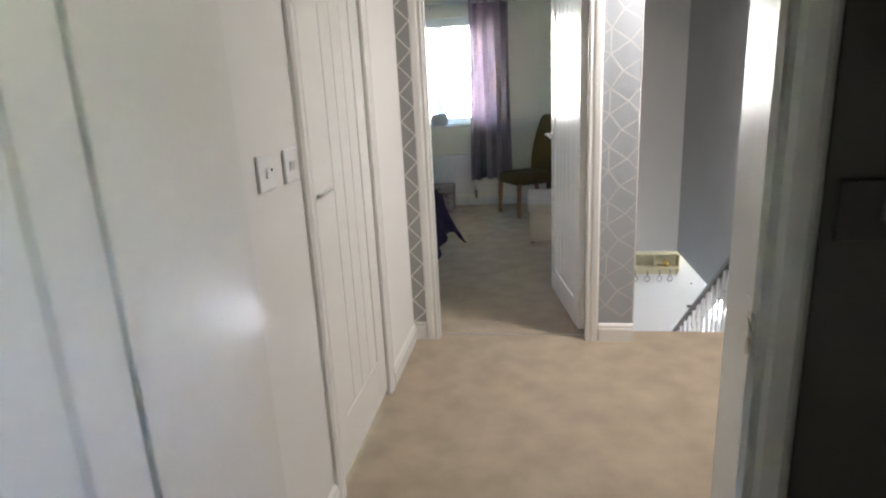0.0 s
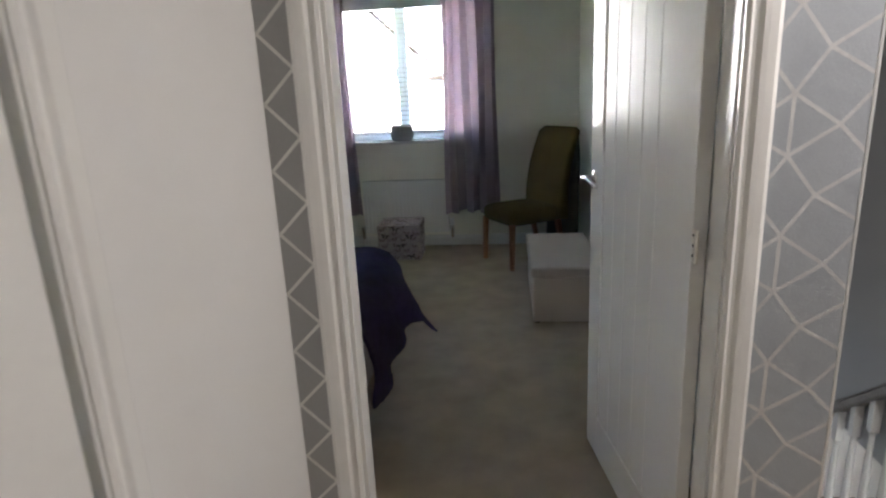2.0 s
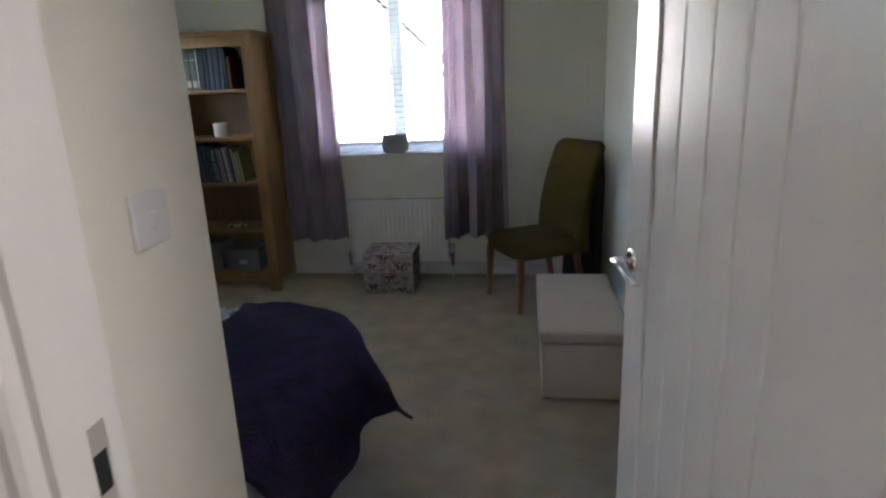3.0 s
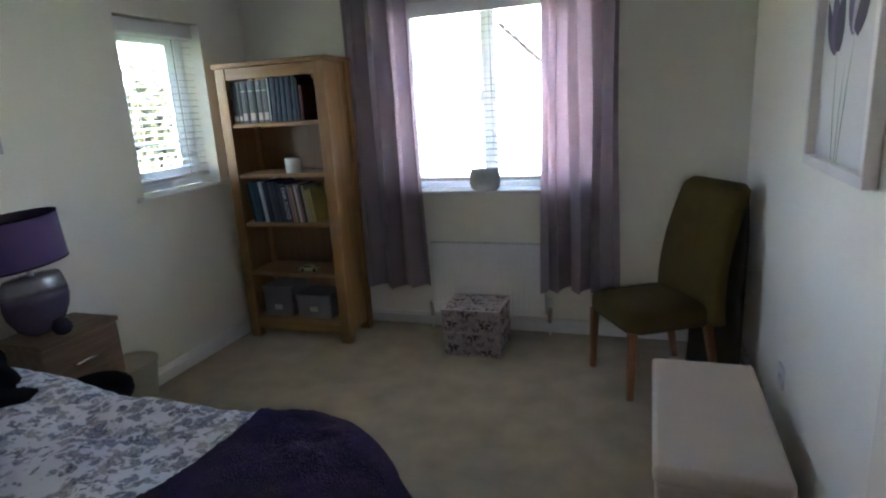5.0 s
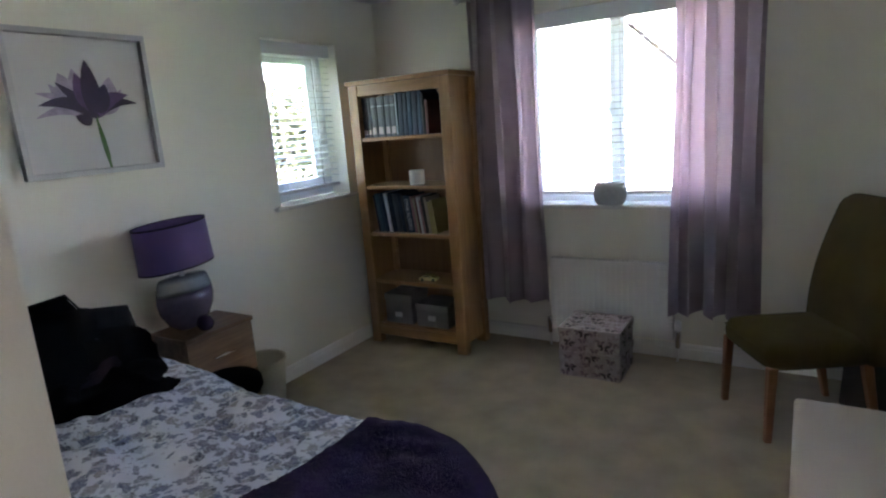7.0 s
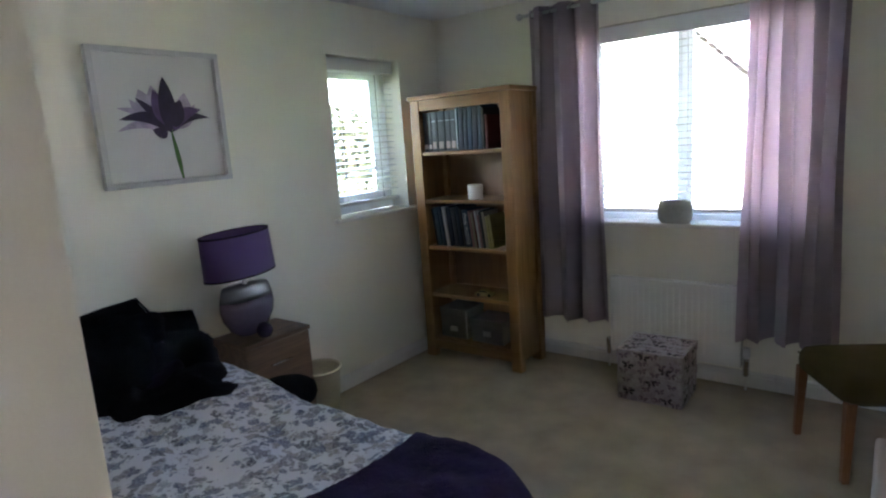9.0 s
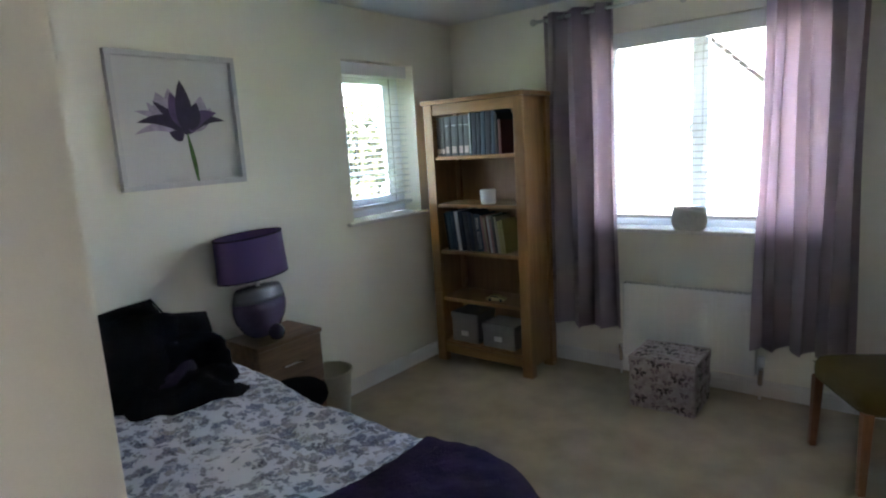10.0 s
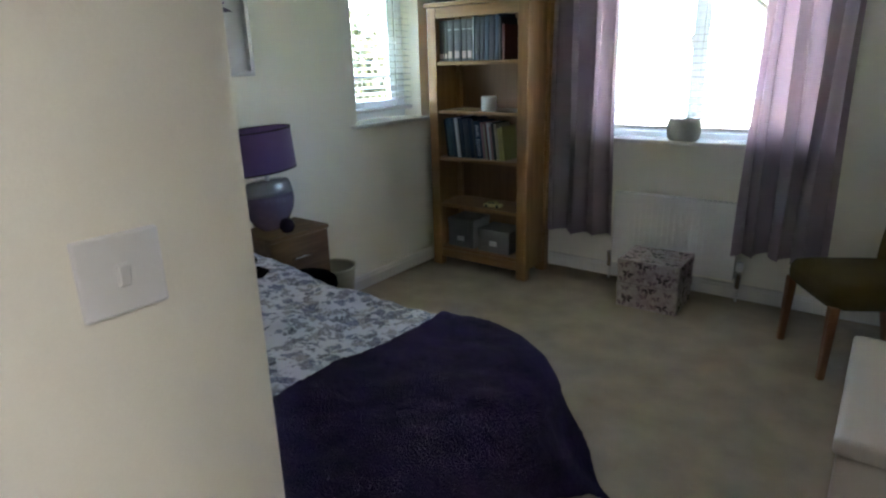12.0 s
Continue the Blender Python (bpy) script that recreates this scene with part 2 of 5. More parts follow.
setting("floor_bedroom", box_bm(XL, 0.082, -0.02, XR, YW, 0.0), CARPET, "beige cut-pile bedroom carpet with faint tread marks", "carpet")
setting("floor_landing", merge(box_bm(LX, -2.12, -0.02, 0.66, 0.078, 0.0), box_bm(LX - 0.66, -1.335, -0.02, LX, -0.63, -0.004), box_bm(0.66, -2.12, -0.02, RX, 0.145, 0.0)), CARPET, "beige cut-pile landing carpet with tread marks", "carpet")
setting("floor_study", box_bm(-2.4, -5.5, -0.02, 0.74, -2.124, 0.0), CARPET, "beige carpet in the room behind", "carpet")
setting("floor_slab", merge(box_bm(XL - OUT, 0.0, -0.26, 0.655, YW + OUT, -0.024), box_bm(-2.4, -5.8, -0.26, RX, 0.0, -0.024), box_bm(0.66, 0.0, -0.26, RX, 0.12, -0.024)), CEIL, "floor construction under the upper storey", "floor")
setting("ceiling", box_bm(XL - OUT, -5.8, ZC, 2.0, YW + OUT, ZC + 0.1), CEIL, "plain white ceiling", "ceiling")

# bedroom walls
setting("wall_window", wall_holes("y", YW, YW + OUT, XL - OUT, XR + 0.06, -0.26, ZC, [(-1.50, -0.28, 0.93, 2.15)]), WALL, "warm white painted wall with a window opening", "wall")
setting("wall_left", wall_holes("x", XL - OUT, XL, 0.535, YW, -0.26, ZC, [(2.92, 3.57, 1.075, 2.09)]), WALL, "warm white painted wall with a small window opening", "wall")
setting("wall_right", box_bm(XR, 0.02, -0.26, 0.655, YW, ZC), WALL, "warm white painted partition", "wall")
setting("wall_stair_side", box_bm(0.656, 0.022, -2.6, 0.664, YW, ZC), PAPER, "papered face of the partition beside the stairs", "wall")
setting("wall_bed", box_bm(XL, 0.535, -0.02, -0.66, 0.633, ZC), WALL, "warm white wall behind the bed", "wall")
setting("wall_lobby", box_bm(-0.66, 0.12, -0.02, -0.555, 0.633, ZC), WALL, "warm white lobby wall with a switch", "wall")

# door wall between landing and bedroom: plaster core with wallpaper on the landing face
setting("wall_door", wall_holes("y", 0.022, 0.12, -0.66, 0.595, -0.02, ZC, [(-0.412, 0.432, -0.02, 2.04)]), WALL, "wall with the bedroom door opening", "wall")
setting("wallpaper_right", box_bm(0.481, 0.018, 0.10, 0.664, 0.0216, ZC), PAPER, "silver-grey wallpaper with a geometric foil pattern", "wallpaper")
setting("wallpaper_left", box_bm(LX, 0.018, 0.10, -0.461, 0.0216, ZC), PAPERD, "grey wallpaper strip with a white zigzag pattern", "wallpaper")

# landing walls
setting("wall_landing_left", wall_holes("x", LX - 0.1, LX, -2.06, 0.0216, -0.02, ZC, [(-1.345, -0.62, -0.02, 2.0)]), LWALL, "white painted landing wall", "wall")
setting("wall_cupboard_back", box_bm(-1.2, -1.5, -0.02, -1.1, -0.4, ZC), LWALL, "back of the landing cupboard", "wall")
setting("wall_entry", wall_holes("y", -2.17, -2.06, -2.4, RX + 0.1, -0.02, ZC, [(-0.395, 0.467, -0.02, 2.04)]), LWALL, "white wall with the doorway the walk starts in", "wall")
setting("wall_landing_right", wall_holes("x", RX, RX + 0.1, -2.06, 2.75, -0.26, ZC, []), GREY, "grey painted stairwell wall", "wall")
setting("wall_stair_end", box_bm(0.664, 2.75, -0.26, RX + 0.1, 2.85, ZC), LWALL, "pale painted wall over the stairs", "wall")
# the opening in the right wall is added, sized for the daylight it admits
setting("wall_study", merge(box_bm(-2.5, -5.5, -0.02, -2.4, -2.06, ZC), wall_holes("x", 0.74, 0.84, -5.5, -2.17, -0.02, ZC, [(-3.4, -3.06, 1.0, 1.72)]), box_bm(-2.5, -5.6, -0.02, 0.84, -5.5, ZC)), LWALL, "white walls of the room behind", "wall")

# hall below
setting("floor_hall", box_bm(-1.0, 0.0, ZH - 0.05, 5.0, YW, ZH), wood("hall_boards", (0.22, 0.15, 0.10), (0.36, 0.27, 0.19), "y"), "wooden hall floor", "floor")
setting("wall_hall_front", wall_holes("y", YW, YW + OUT, 0.664, 5.0, ZH, -0.262, [(2.17, 3.3, -1.65, -0.55)]), LWALL, "white hall wall with a window opening", "wall")
setting("wall_hall_side", merge(box_bm(5.0, 0.0, ZH, 5.1, YW + OUT, -0.26), box_bm(0.664, -0.1, ZH, 5.0, 0.0, -0.262)), LWALL, "white hall walls", "wall")
setting("ceiling_hall", merge(box_bm(RX + 0.1, 0.0, -0.26, 5.1, YW, -0.22), box_bm(0.664, 2.85, -0.26, RX + 0.1, YW, -0.22)), CEIL, "white hall ceiling", "ceiling")


# ---- trim ----
def skirting(name, axis, at, lo, hi, side, h=0.095, t=0.016):
    """A moulded skirting board; side is the way that it stands out."""
    prof = [(0, 0.0), (t, 0.0), (t, h - 0.03), (t * 0.75, h - 0.022), (t * 0.75, h - 0.012), (t * 0.35, h - 0.002), (0, h)]
    out = [(at + side * p[0], p[1]) for p in prof]
    if axis == "x":
        return setting(name, prism_bm(out, "y", lo, hi), GLOSS, "white gloss skirting board", "skirting")
    return setting(name, prism_bm(out, "x", lo, hi), GLOSS, "white gloss skirting board", "skirting")


skirting("baseboard_window_wall", "y", YW, XL + 0.016, XR - 0.016, -1)
skirting("baseboard_left_wall", "x", XL, 0.633, YW, 1)
skirting("baseboard_right_wall", "x", XR, 0.14, YW, -1)
skirting("baseboard_lobby", "x", -0.555, 0.14, 0.633, 1)
skirting("baseboard_door_right", "y", 0.018, 0.483, 0.664, -1, 0.10, 0.018)
skirting("baseboard_door_left", "y", 0.018, LX + 0.016, -0.463, -1, 0.10)
skirting("baseboard_landing_left", "x", LX, -0.55, 0.0, 1)
skirting("baseboard_landing_rear", "x", LX, -2.11, -1.41, 1)
skirting("baseboard_landing_right", "x", RX, -2.11, 0.08, -1)


def architrave(name, axis, face, side, lo, hi, top, w=0.066, t=0.018, near=True):
    """Moulded door casing on both sides and over an opening, with plain mitres."""
    prof = [(0, 0), (0, t * 0.55), (w * 0.12, t * 0.8), (w * 0.22, t * 0.62), (w * 0.34, t * 0.62), (w * 0.46, t * 0.95), (w * 0.62, t), (w * 0.85, t), (w, t * 0.6), (w, 0)]
    holder = thing(name, "white gloss moulded door casing", "architrave", None, "", "structure")

    def leg(a, sgn, z1):
        bm = bmesh.new()
        rows = []
        for u, d in prof:
            s = face + side * d
            pa = a + sgn * u
            rows.append([bm.verts.new((s, pa, z) if axis == "x" else (pa, s, z)) for z in (0.0, z1 + u)])
        for p, q in zip(rows, rows[1:]):
            bm.faces.new((p[0], q[0], q[1], p[1]))
        bmesh.ops.recalc_face_normals(bm, faces=bm.faces[:])
        return bm
    if near:
        part("side_casing", leg(lo, -1, top), GLOSS, holder)
    part("side_casing", leg(hi, 1, top), GLOSS, holder)
    bm = bmesh.new()
    rows = []
    for u, d in prof:
        s = face + side * d
        rows.append([bm.verts.new((s, a, top + u) if axis == "x" else (a, s, top + u)) for a in (lo - u, hi + u)])
    for p, q in zip(rows, rows[1:]):
        bm.faces.new((p[0], q[0], q[1], p[1]))
    part("head_casing", bm, GLOSS, holder)
    return holder


def lining(name, axis, s0, s1, lo, hi, top, stop=None):
    """Door lining boards with a stop bead."""
    def bx(a0, z0, a1, z1, p, q):
        return box_bm(p, a0, z0, q, a1, z1, 0.001) if axis == "x" else box_bm(a0, p, z0, a1, q, z1, 0.001)
    h = thing(name, "white gloss door lining", "door lining", None, "", "structure")
    part("jamb", bx(lo - 0.012, 0, lo, top, s0, s1), GLOSS, h)
    part("jamb", bx(hi, 0, hi + 0.012, top, s0, s1), GLOSS, h)
    part("head", bx(lo - 0.012, top, hi + 0.012, top + 0.012, s0, s1), GLOSS, h)
    if stop:
        part("stop_bead", merge(bx(lo, 0, lo + 0.012, top, *stop), bx(hi - 0.006, 0, hi, top, *stop)), GLOSS, h)
    return h


lining("door_lining_bedroom", "y", 0.012, 0.1385, -0.40, 0.42, 2.028, (0.03, 0.075))
architrave("architrave_bedroom", "y", 0.018, -1, -0.395, 0.415, 2.034)
architrave("architrave_bedroom_inside", "y", 0.12, 1, -0.402, 0.422, 2.034)
lining("door_lining_study", "y", -2.178, -2.052, -0.383, 0.455, 2.028)
# thin sheet that puts the shade on this white wall into dark colour
setting("wall_study_face", box_bm(0.532, -2.176, 0.0, 0.739, -2.1705, ZC), surface("dark_grey_shade", (0.13, 0.125, 0.12), 0.8, 0.05, 3, 200, 0.04), "thin dark grey sheet for the shaded wall beside the doorway", "wall")
architrave("architrave_study", "y", -2.17, -1, -0.377, 0.45, 2.034, 0.07, 0.02, False)
architrave("architrave_study_landing", "y", -2.06, 1, -0.389, 0.461, 2.034)
lining("door_lining_cupboard", "x", LX - 0.1, LX + 0.006, -1.333, -0.632, 1.988, (LX - 0.075, LX - 0.05))
architrave("architrave_cupboard", "x", LX, 1, -1.339, -0.626, 1.994)
setting("threshold_strip", box_bm(-0.40, 0.0785, -0.004, 0.42, 0.0815, 0.004), STEEL, "thin metal carpet bar in the doorway", "threshold")


def grooved_leaf(w, h, t, margin=0.11, grooves=8, bottom=0.22, top=0.12, deep=0.27, vee=0.0045):
    """A cottage door leaf: x along the width, y through it, with grooves on both faces in a sunk panel."""
    frame_bm = [box_bm(0, 0, 0, margin, t, h, 0.002), box_bm(w - margin, 0, 0, w, t, h, 0.002),
                box_bm(margin, 0, 0, w - margin, t, bottom, 0.001), box_bm(margin, 0, h - top, w - margin, t, h, 0.001)]
    pitch = (w - 2 * margin) / grooves
    boards = []
    for i in range(grooves):
        a = margin + i * pitch
        boards.append(prism_bm([(a, t * deep), (a + vee, t * 0.13), (a + pitch - vee, t * 0.13), (a + pitch, t * deep), (a + pitch, t * (1 - deep)),
                                (a + pitch - vee, t * 0.87), (a + vee, t * 0.87), (a, t * (1 - deep))], "z", bottom, h - top))
    return frame_bm, boards


def lever_bm(side=1):
    """A lever on a round rose; it points along -x and stands out along side * y."""
    rose = moved(lathe_bm([(0.024, 0), (0.026, 0.004), (0.024, 0.009), (0.012, 0.011)], 24), Matrix.Rotation(radians(-90 * side), 4, "X"))
    neck = moved(lathe_bm([(0.009, 0.0), (0.009, 0.045)], 12), Matrix.Rotation(radians(-90 * side), 4, "X"))
    s = side
    pts = [(0.006, 0.045 * s, 0.0), (-0.01, 0.047 * s, 0.002), (-0.04, 0.048 * s, 0.006), (-0.075, 0.046 * s, 0.004), (-0.1, 0.042 * s, -0.004), (-0.12, 0.036 * s, -0.012)]
    return rose, merge(neck, tube_bm(pts, 0.0075, 10))


def cottage_door(name, label, w, h, at, lever_x, lever_z, lever_sides, grooves=8, margin=0.11, bottom=0.22, flat=False, deep=0.27, vee=0.0045):
    d = thing(name, label, "door", at, "", "structure")
    stiles, boards = grooved_leaf(w, h, 0.036, margin, grooves, bottom, 0.12, deep, vee)
    for nm, b in zip(("stile", "stile", "bottom_rail", "top_rail"), stiles):
        part(nm, b, GLOSS, d)
    for b in boards:
        part("board", b, GLOSS, d)
    for s in lever_sides:
        if flat:
            zz = lever_z
            part("handle", tube_bm([(lever_x, -0.001, zz - 0.006), (lever_x + 0.004, -0.016, zz - 0.004), (lever_x + 0.03, -0.021, zz + 0.003), (lever_x + 0.07, -0.021, zz + 0.006), (lever_x + 0.12, -0.018, zz - 0.002)], 0.0052, 10), STEEL, d, "slim steel lever handle", True)
            continue
        rose, lever = lever_bm(s)
        m = Matrix.Translation((lever_x, 0.036 if s > 0 else 0.0, lever_z))
        if lever_x < w / 2:
            m = m @ Matrix.Rotation(math.pi, 4, "Y")
        hd = part("handle", moved(lever, m), CHROME, d, "polished chrome lever handle", True)
        part("rose", moved(rose, m), CHROME, hd, "round chrome rose", True)
    return d


# bedroom door, open into the room: local x runs from hinge to free edge
ang = math.degrees(math.atan2(0.755, -0.119))
bed_door = cottage_door("door_bedroom", "open white cottage door with vertical grooves and chrome lever", 0.764, 2.005, pose(0.419, 0.145, 0.012, 0, 0, ang), 0.715, 1.04, (1, -1), 5, 0.118, 0.155)
for z in (0.22, 0.985, 1.75):
    hg = part("hinge", merge(box_bm(-0.026, 0.034, z - 0.038, 0.002, 0.0362, z + 0.038, 0.0005), moved(lathe_bm([(0.005, -0.038), (0.005, 0.038)], 10), Matrix.Translation((-0.027, 0.037, z)))), SATIN, bed_door, "satin nickel butt hinge")
    for dz in (-0.024, 0, 0.024):
        part("screw", moved(lathe_bm([(0.004, 0), (0.003, 0.0012)], 8), Matrix.Translation((-0.008, 0.0362, z + dz)) @ Matrix.Rotation(radians(-90), 4, "X")), BLACK, hg)
part("latch_plate", box_bm(0.7615, 0.006, 0.93, 0.7635, 0.03, 1.08), STEEL, bed_door)
strike = thing("strike_plate", "steel strike plate let into the door lining", "strike plate", (0, 0, 0))
part("plate", box_bm(-0.40, 0.078, 0.985, -0.3985, 0.112, 1.095, 0.0005), SATIN, strike)
part("latch_hole", box_bm(-0.3992, 0.086, 1.015, -0.3980, 0.106, 1.062), BLACK, strike, "dark latch hole")
# cupboard door, closed in the landing wall, face towards +x
cottage_door("door_cupboard", "closed white grooved cupboard door with steel lever", 0.688, 1.953, pose(LX - 0.040, -1.329, 0.030, 0, 0, 90) @ Matrix.Translation((0, -0.036, 0)), 0.045, 1.03, (-1,), 4, 0.118, 0.20, True)
# study door, standing open into the room behind
cottage_door("door_study", "white grooved door standing open beside the walker", 0.795, 2.0, pose(-0.4155, -2.1805, 0.012, 0, 0, -90), 0.735, 1.0, (1,), 3, 0.235, 0.22, False, 0.46, 0.008)

# ---- landing: switches, strike, wallpaper pattern ----


def plate(name, label, category, m, w=0.086, h=0.086, rockers=1, dot=False, mat=PLASTIC, group=""):
    """A wall plate that faces local -y, with rockers."""
    p = thing(name, label, category, m, group)
    part("plate", box_bm(-w / 2, -0.009, -h / 2, w / 2, 0, h / 2, 0.003, 2), mat, p)
    for i in range(rockers):
        x = (i - (rockers - 1) / 2) * 0.022
        part("rocker", moved(box_bm(x - 0.007, -0.014, -0.013, x + 0.007, -0.006, 0.013, 0.002), Matrix.Rotation(radians(4), 4, "X")), mat, p)
    if dot:
        part("indicator", moved(lathe_bm([(0.004, 0), (0.0035, 0.002)], 10), Matrix.Translation((w * 0.32, -0.009, 0.005)) @ Matrix.Rotation(radians(90), 4, "X")), BLACK, p)
    return p


GUNMETAL = surface("dark_metal_plate", (0.09, 0.09, 0.095), 0.35, 0.05, 8, 90, 0.0, metal=0.6)
FACE_X = Matrix.Rotation(radians(90), 4, "Z")       # local -y turned towards +x
plate("light_switch", "white plastic switch with a small dark indicator on landing wall", "light switch", Matrix.Translation((LX, -1.645, 1.178)) @ FACE_X, 0.09, 0.092, 1, True, group="landing switches")
plate("light_switch", "white plastic two-gang light switch on landing wall", "light switch", Matrix.Translation((LX, -1.482, 1.178)) @ FACE_X, 0.09, 0.092, 2, False, group="landing switches")
plate("light_switch", "white single rocker light switch in the bedroom lobby", "light switch", Matrix.Translation((-0.555, 0.462, 1.235)) @ FACE_X, 0.092, 0.09, 1)
plate("wall_socket", "white plastic socket plate low on the bedroom wall", "socket", Matrix.Translation((XR, 2.82, 0.365)) @ Matrix.Rotation(radians(-90), 4, "Z"), 0.09, 0.09, 1)
plate("light_switch", "dark switch plate on the shade-toned wall beside the doorway", "light switch", Matrix.Translation((0.62, -2.176, 1.17)), 0.146, 0.086, 2, mat=GUNMETAL)
keeper = thing("strike_plate", "worn steel strike plate with a curled lip on the lining", "strike plate", (0.455, -2.156, 0.985))
part("plate", box_bm(-0.002, -0.016, -0.05, 0.0, 0.016, 0.05, 0.0008), STEEL, keeper)
part("lip", tube_bm([(-0.001, -0.016, -0.034), (-0.006, -0.026, -0.028), (-0.009, -0.034, 0.0), (-0.006, -0.026, 0.028), (-0.001, -0.016, 0.034)], 0.005, 8), CHROME, keeper)


def strips(segments, y, width, thick):
    bm = bmesh.new()
    for k, ((x0, z0), (x1, z1)) in enumerate(segments):
        d = Vector((x1 - x0, z1 - z0))
        nrm = Vector((-d.y, d.x)).normalized() * width / 2
        ring = [(x0 + nrm.x, z0 + nrm.y), (x0 - nrm.x, z0 - nrm.y), (x1 - nrm.x, z1 - nrm.y), (x1 + nrm.x, z1 + nrm.y)]
        lo = [bm.verts.new((a, y, b)) for a, b in ring]
        hi = [bm.verts.new((a, y - thick - 0.00002 * (k % 7), b)) for a, b in ring]
        bm.faces.new(hi)
        for i in range(4):
            bm.faces.new((lo[i], lo[(i + 1) % 4], hi[(i + 1) % 4], hi[i]))
    bmesh.ops.recalc_face_normals(bm, faces=bm.faces[:])
    return bm


def clip_x(seg, lo, hi):
    (x0, z0), (x1, z1) = seg
    if x0 > x1:
        x0, z0, x1, z1 = x1, z1, x0, z0
    if x1 <= lo or x0 >= hi:
        return None
    g = (z1 - z0) / (x1 - x0) if x1 != x0 else 0
    if x0 < lo:
        x0, z0 = lo, z0 + g * (lo - x0)
    if x1 > hi:
        x1, z1 = hi, z1 - g * (x1 - hi)
    return (x0, z0), (x1, z1)


pattern, P = [], 0.281
for k in range(-1, 10):
    z = 0.202 + P * k
    a, b, c, d = (0.519, z), (0.517, z - 0.12), (0.576, z + 0.082), (0.608, z - 0.062)
    for p, q in ((a, b), (a, c), (a, d), (b, d), (b, (c[0], c[1] - P)), (c, (0.664, c[1] + 0.055)), (c, (0.664, c[1] - 0.054)), (d, (0.664, d[1] + 0.065)), (d, (0.664, d[1] - 0.058)),
                 (a, (0.481, z + 0.05)), (a, (0.481, z - 0.028)), (b, (0.481, b[1] + 0.022)), (b, (0.481, b[1] - 0.05))):
        s = clip_x((p, q), 0.482, 0.663)
        if s and min(s[0][1], s[1][1]) > 0.11 and max(s[0][1], s[1][1]) < 2.38:
            pattern.append(s)
setting("wallpaper_pattern_right", strips(pattern, 0.0182, 0.0075, 0.00025), FOIL, "silver foil lines printed on the wallpaper", "wallpaper")
zig = []
for k in range(16):
    z = 0.09 + k * 0.14
    zig += [((-0.533, max(z, 0.10)), (-0.463, z + 0.07)), ((-0.463, z + 0.07), (-0.533, z + 0.14))]
setting("wallpaper_pattern_left", strips(zig, 0.0182, 0.007, 0.00025), FOILW, "white zigzag lines printed on the wallpaper", "wallpaper")
setting("corner_bead", box_bm(0.6585, 0.0165, 0.1, 0.6655, 0.0225, ZC, 0.001), FOIL, "silver-edged outer corner of the papered wall", "trim")

# unseen fitting with a glowing diffuser, added around the landing's fill lamp
light = thing("ceiling_fill_fitting", "unseen flush fitting with a chrome rim, added around the landing's fill lamp", "ceiling light", (1.02, -0.3, ZC))
part("base_plate", lathe_bm([(0.15, -0.03), (0.155, -0.02), (0.15, 0.0)], 36), CHROME, light, smooth=True)
part("rim", lathe_bm([(0.135, -0.045), (0.15, -0.045), (0.15, -0.032), (0.135, -0.032)], 36, closed=False), CHROME, light, smooth=True)
FILL_GLOW = bpy.data.materials.new("fill_opal_glow")
FILL_GLOW.use_nodes = True
FILL_GLOW.node_tree.nodes["Principled BSDF"].inputs["Emission Color"].default_value = (1.0, 0.9, 0.78, 1)
FILL_GLOW.node_tree.nodes["Principled BSDF"].inputs["Emission Strength"].default_value = 0.5
part("diffuser", lathe_bm([(0.134, -0.044), (0.12, -0.07), (0.08, -0.09), (0.01, -0.096)], 36), FILL_GLOW, light, "glowing opal diffuser of the added fill fitting", True)

# ---- stairs ----
RISE, GOING = 0.2, 0.246
stair = thing("staircase", "carpeted straight staircase going down beside the landing", "staircase", None, "", "structure")
for i in range(12):
    y = 0.145 + i * GOING
    z = -RISE * (i + 1)
    part("tread", box_bm(0.668, y, z - 0.03, 1.47, y + GOING + 0.02, z, 0.008, 2), CARPET, stair)
    part("riser", box_bm(0.668, y - 0.006, z - 0.0, 1.47, y, z + RISE - 0.03), CARPET, stair)
part("string_board", prism_bm([(0.12, 0.03), (0.30, 0.03), (3.2, -2.33), (3.2, -2.6), (2.95, -2.6), (0.12, -0.28)], "x", 1.47, 1.51), GLOSS, stair, "white gloss stair string")

SLOPE = -0.81
bal = thing("balustrade", "white painted stair balustrade with grey stained handrail", "balustrade", None, "", "structure")
part("handrail", moved(merge(box_bm(-0.03, 0, -0.03, 0.03, 3.72, 0.012, 0.012, 2), box_bm(-0.02, 0, 0.012, 0.02, 3.72, 0.026, 0.01, 2)), Matrix.Translation((1.49, 0.14, 0.90)) @ Matrix.Rotation(math.atan(SLOPE), 4, "X")), RAILW, bal, "grey stained wooden handrail")


def newel_bm(x, y, z0, z1):
    return merge(box_bm(x - 0.042, y - 0.042, z0, x + 0.042, y + 0.042, z1, 0.004), box_bm(x - 0.05, y - 0.05, z1, x + 0.05, y + 0.05, z1 + 0.022, 0.006, 2))


part("newel_post", newel_bm(1.502, 0.098, -0.3, 0.955), GLOSS, bal, "white painted newel post")
part("newel_post", newel_bm(1.487, 3.06, ZH, -1.38), GLOSS, bal, "white painted newel post")


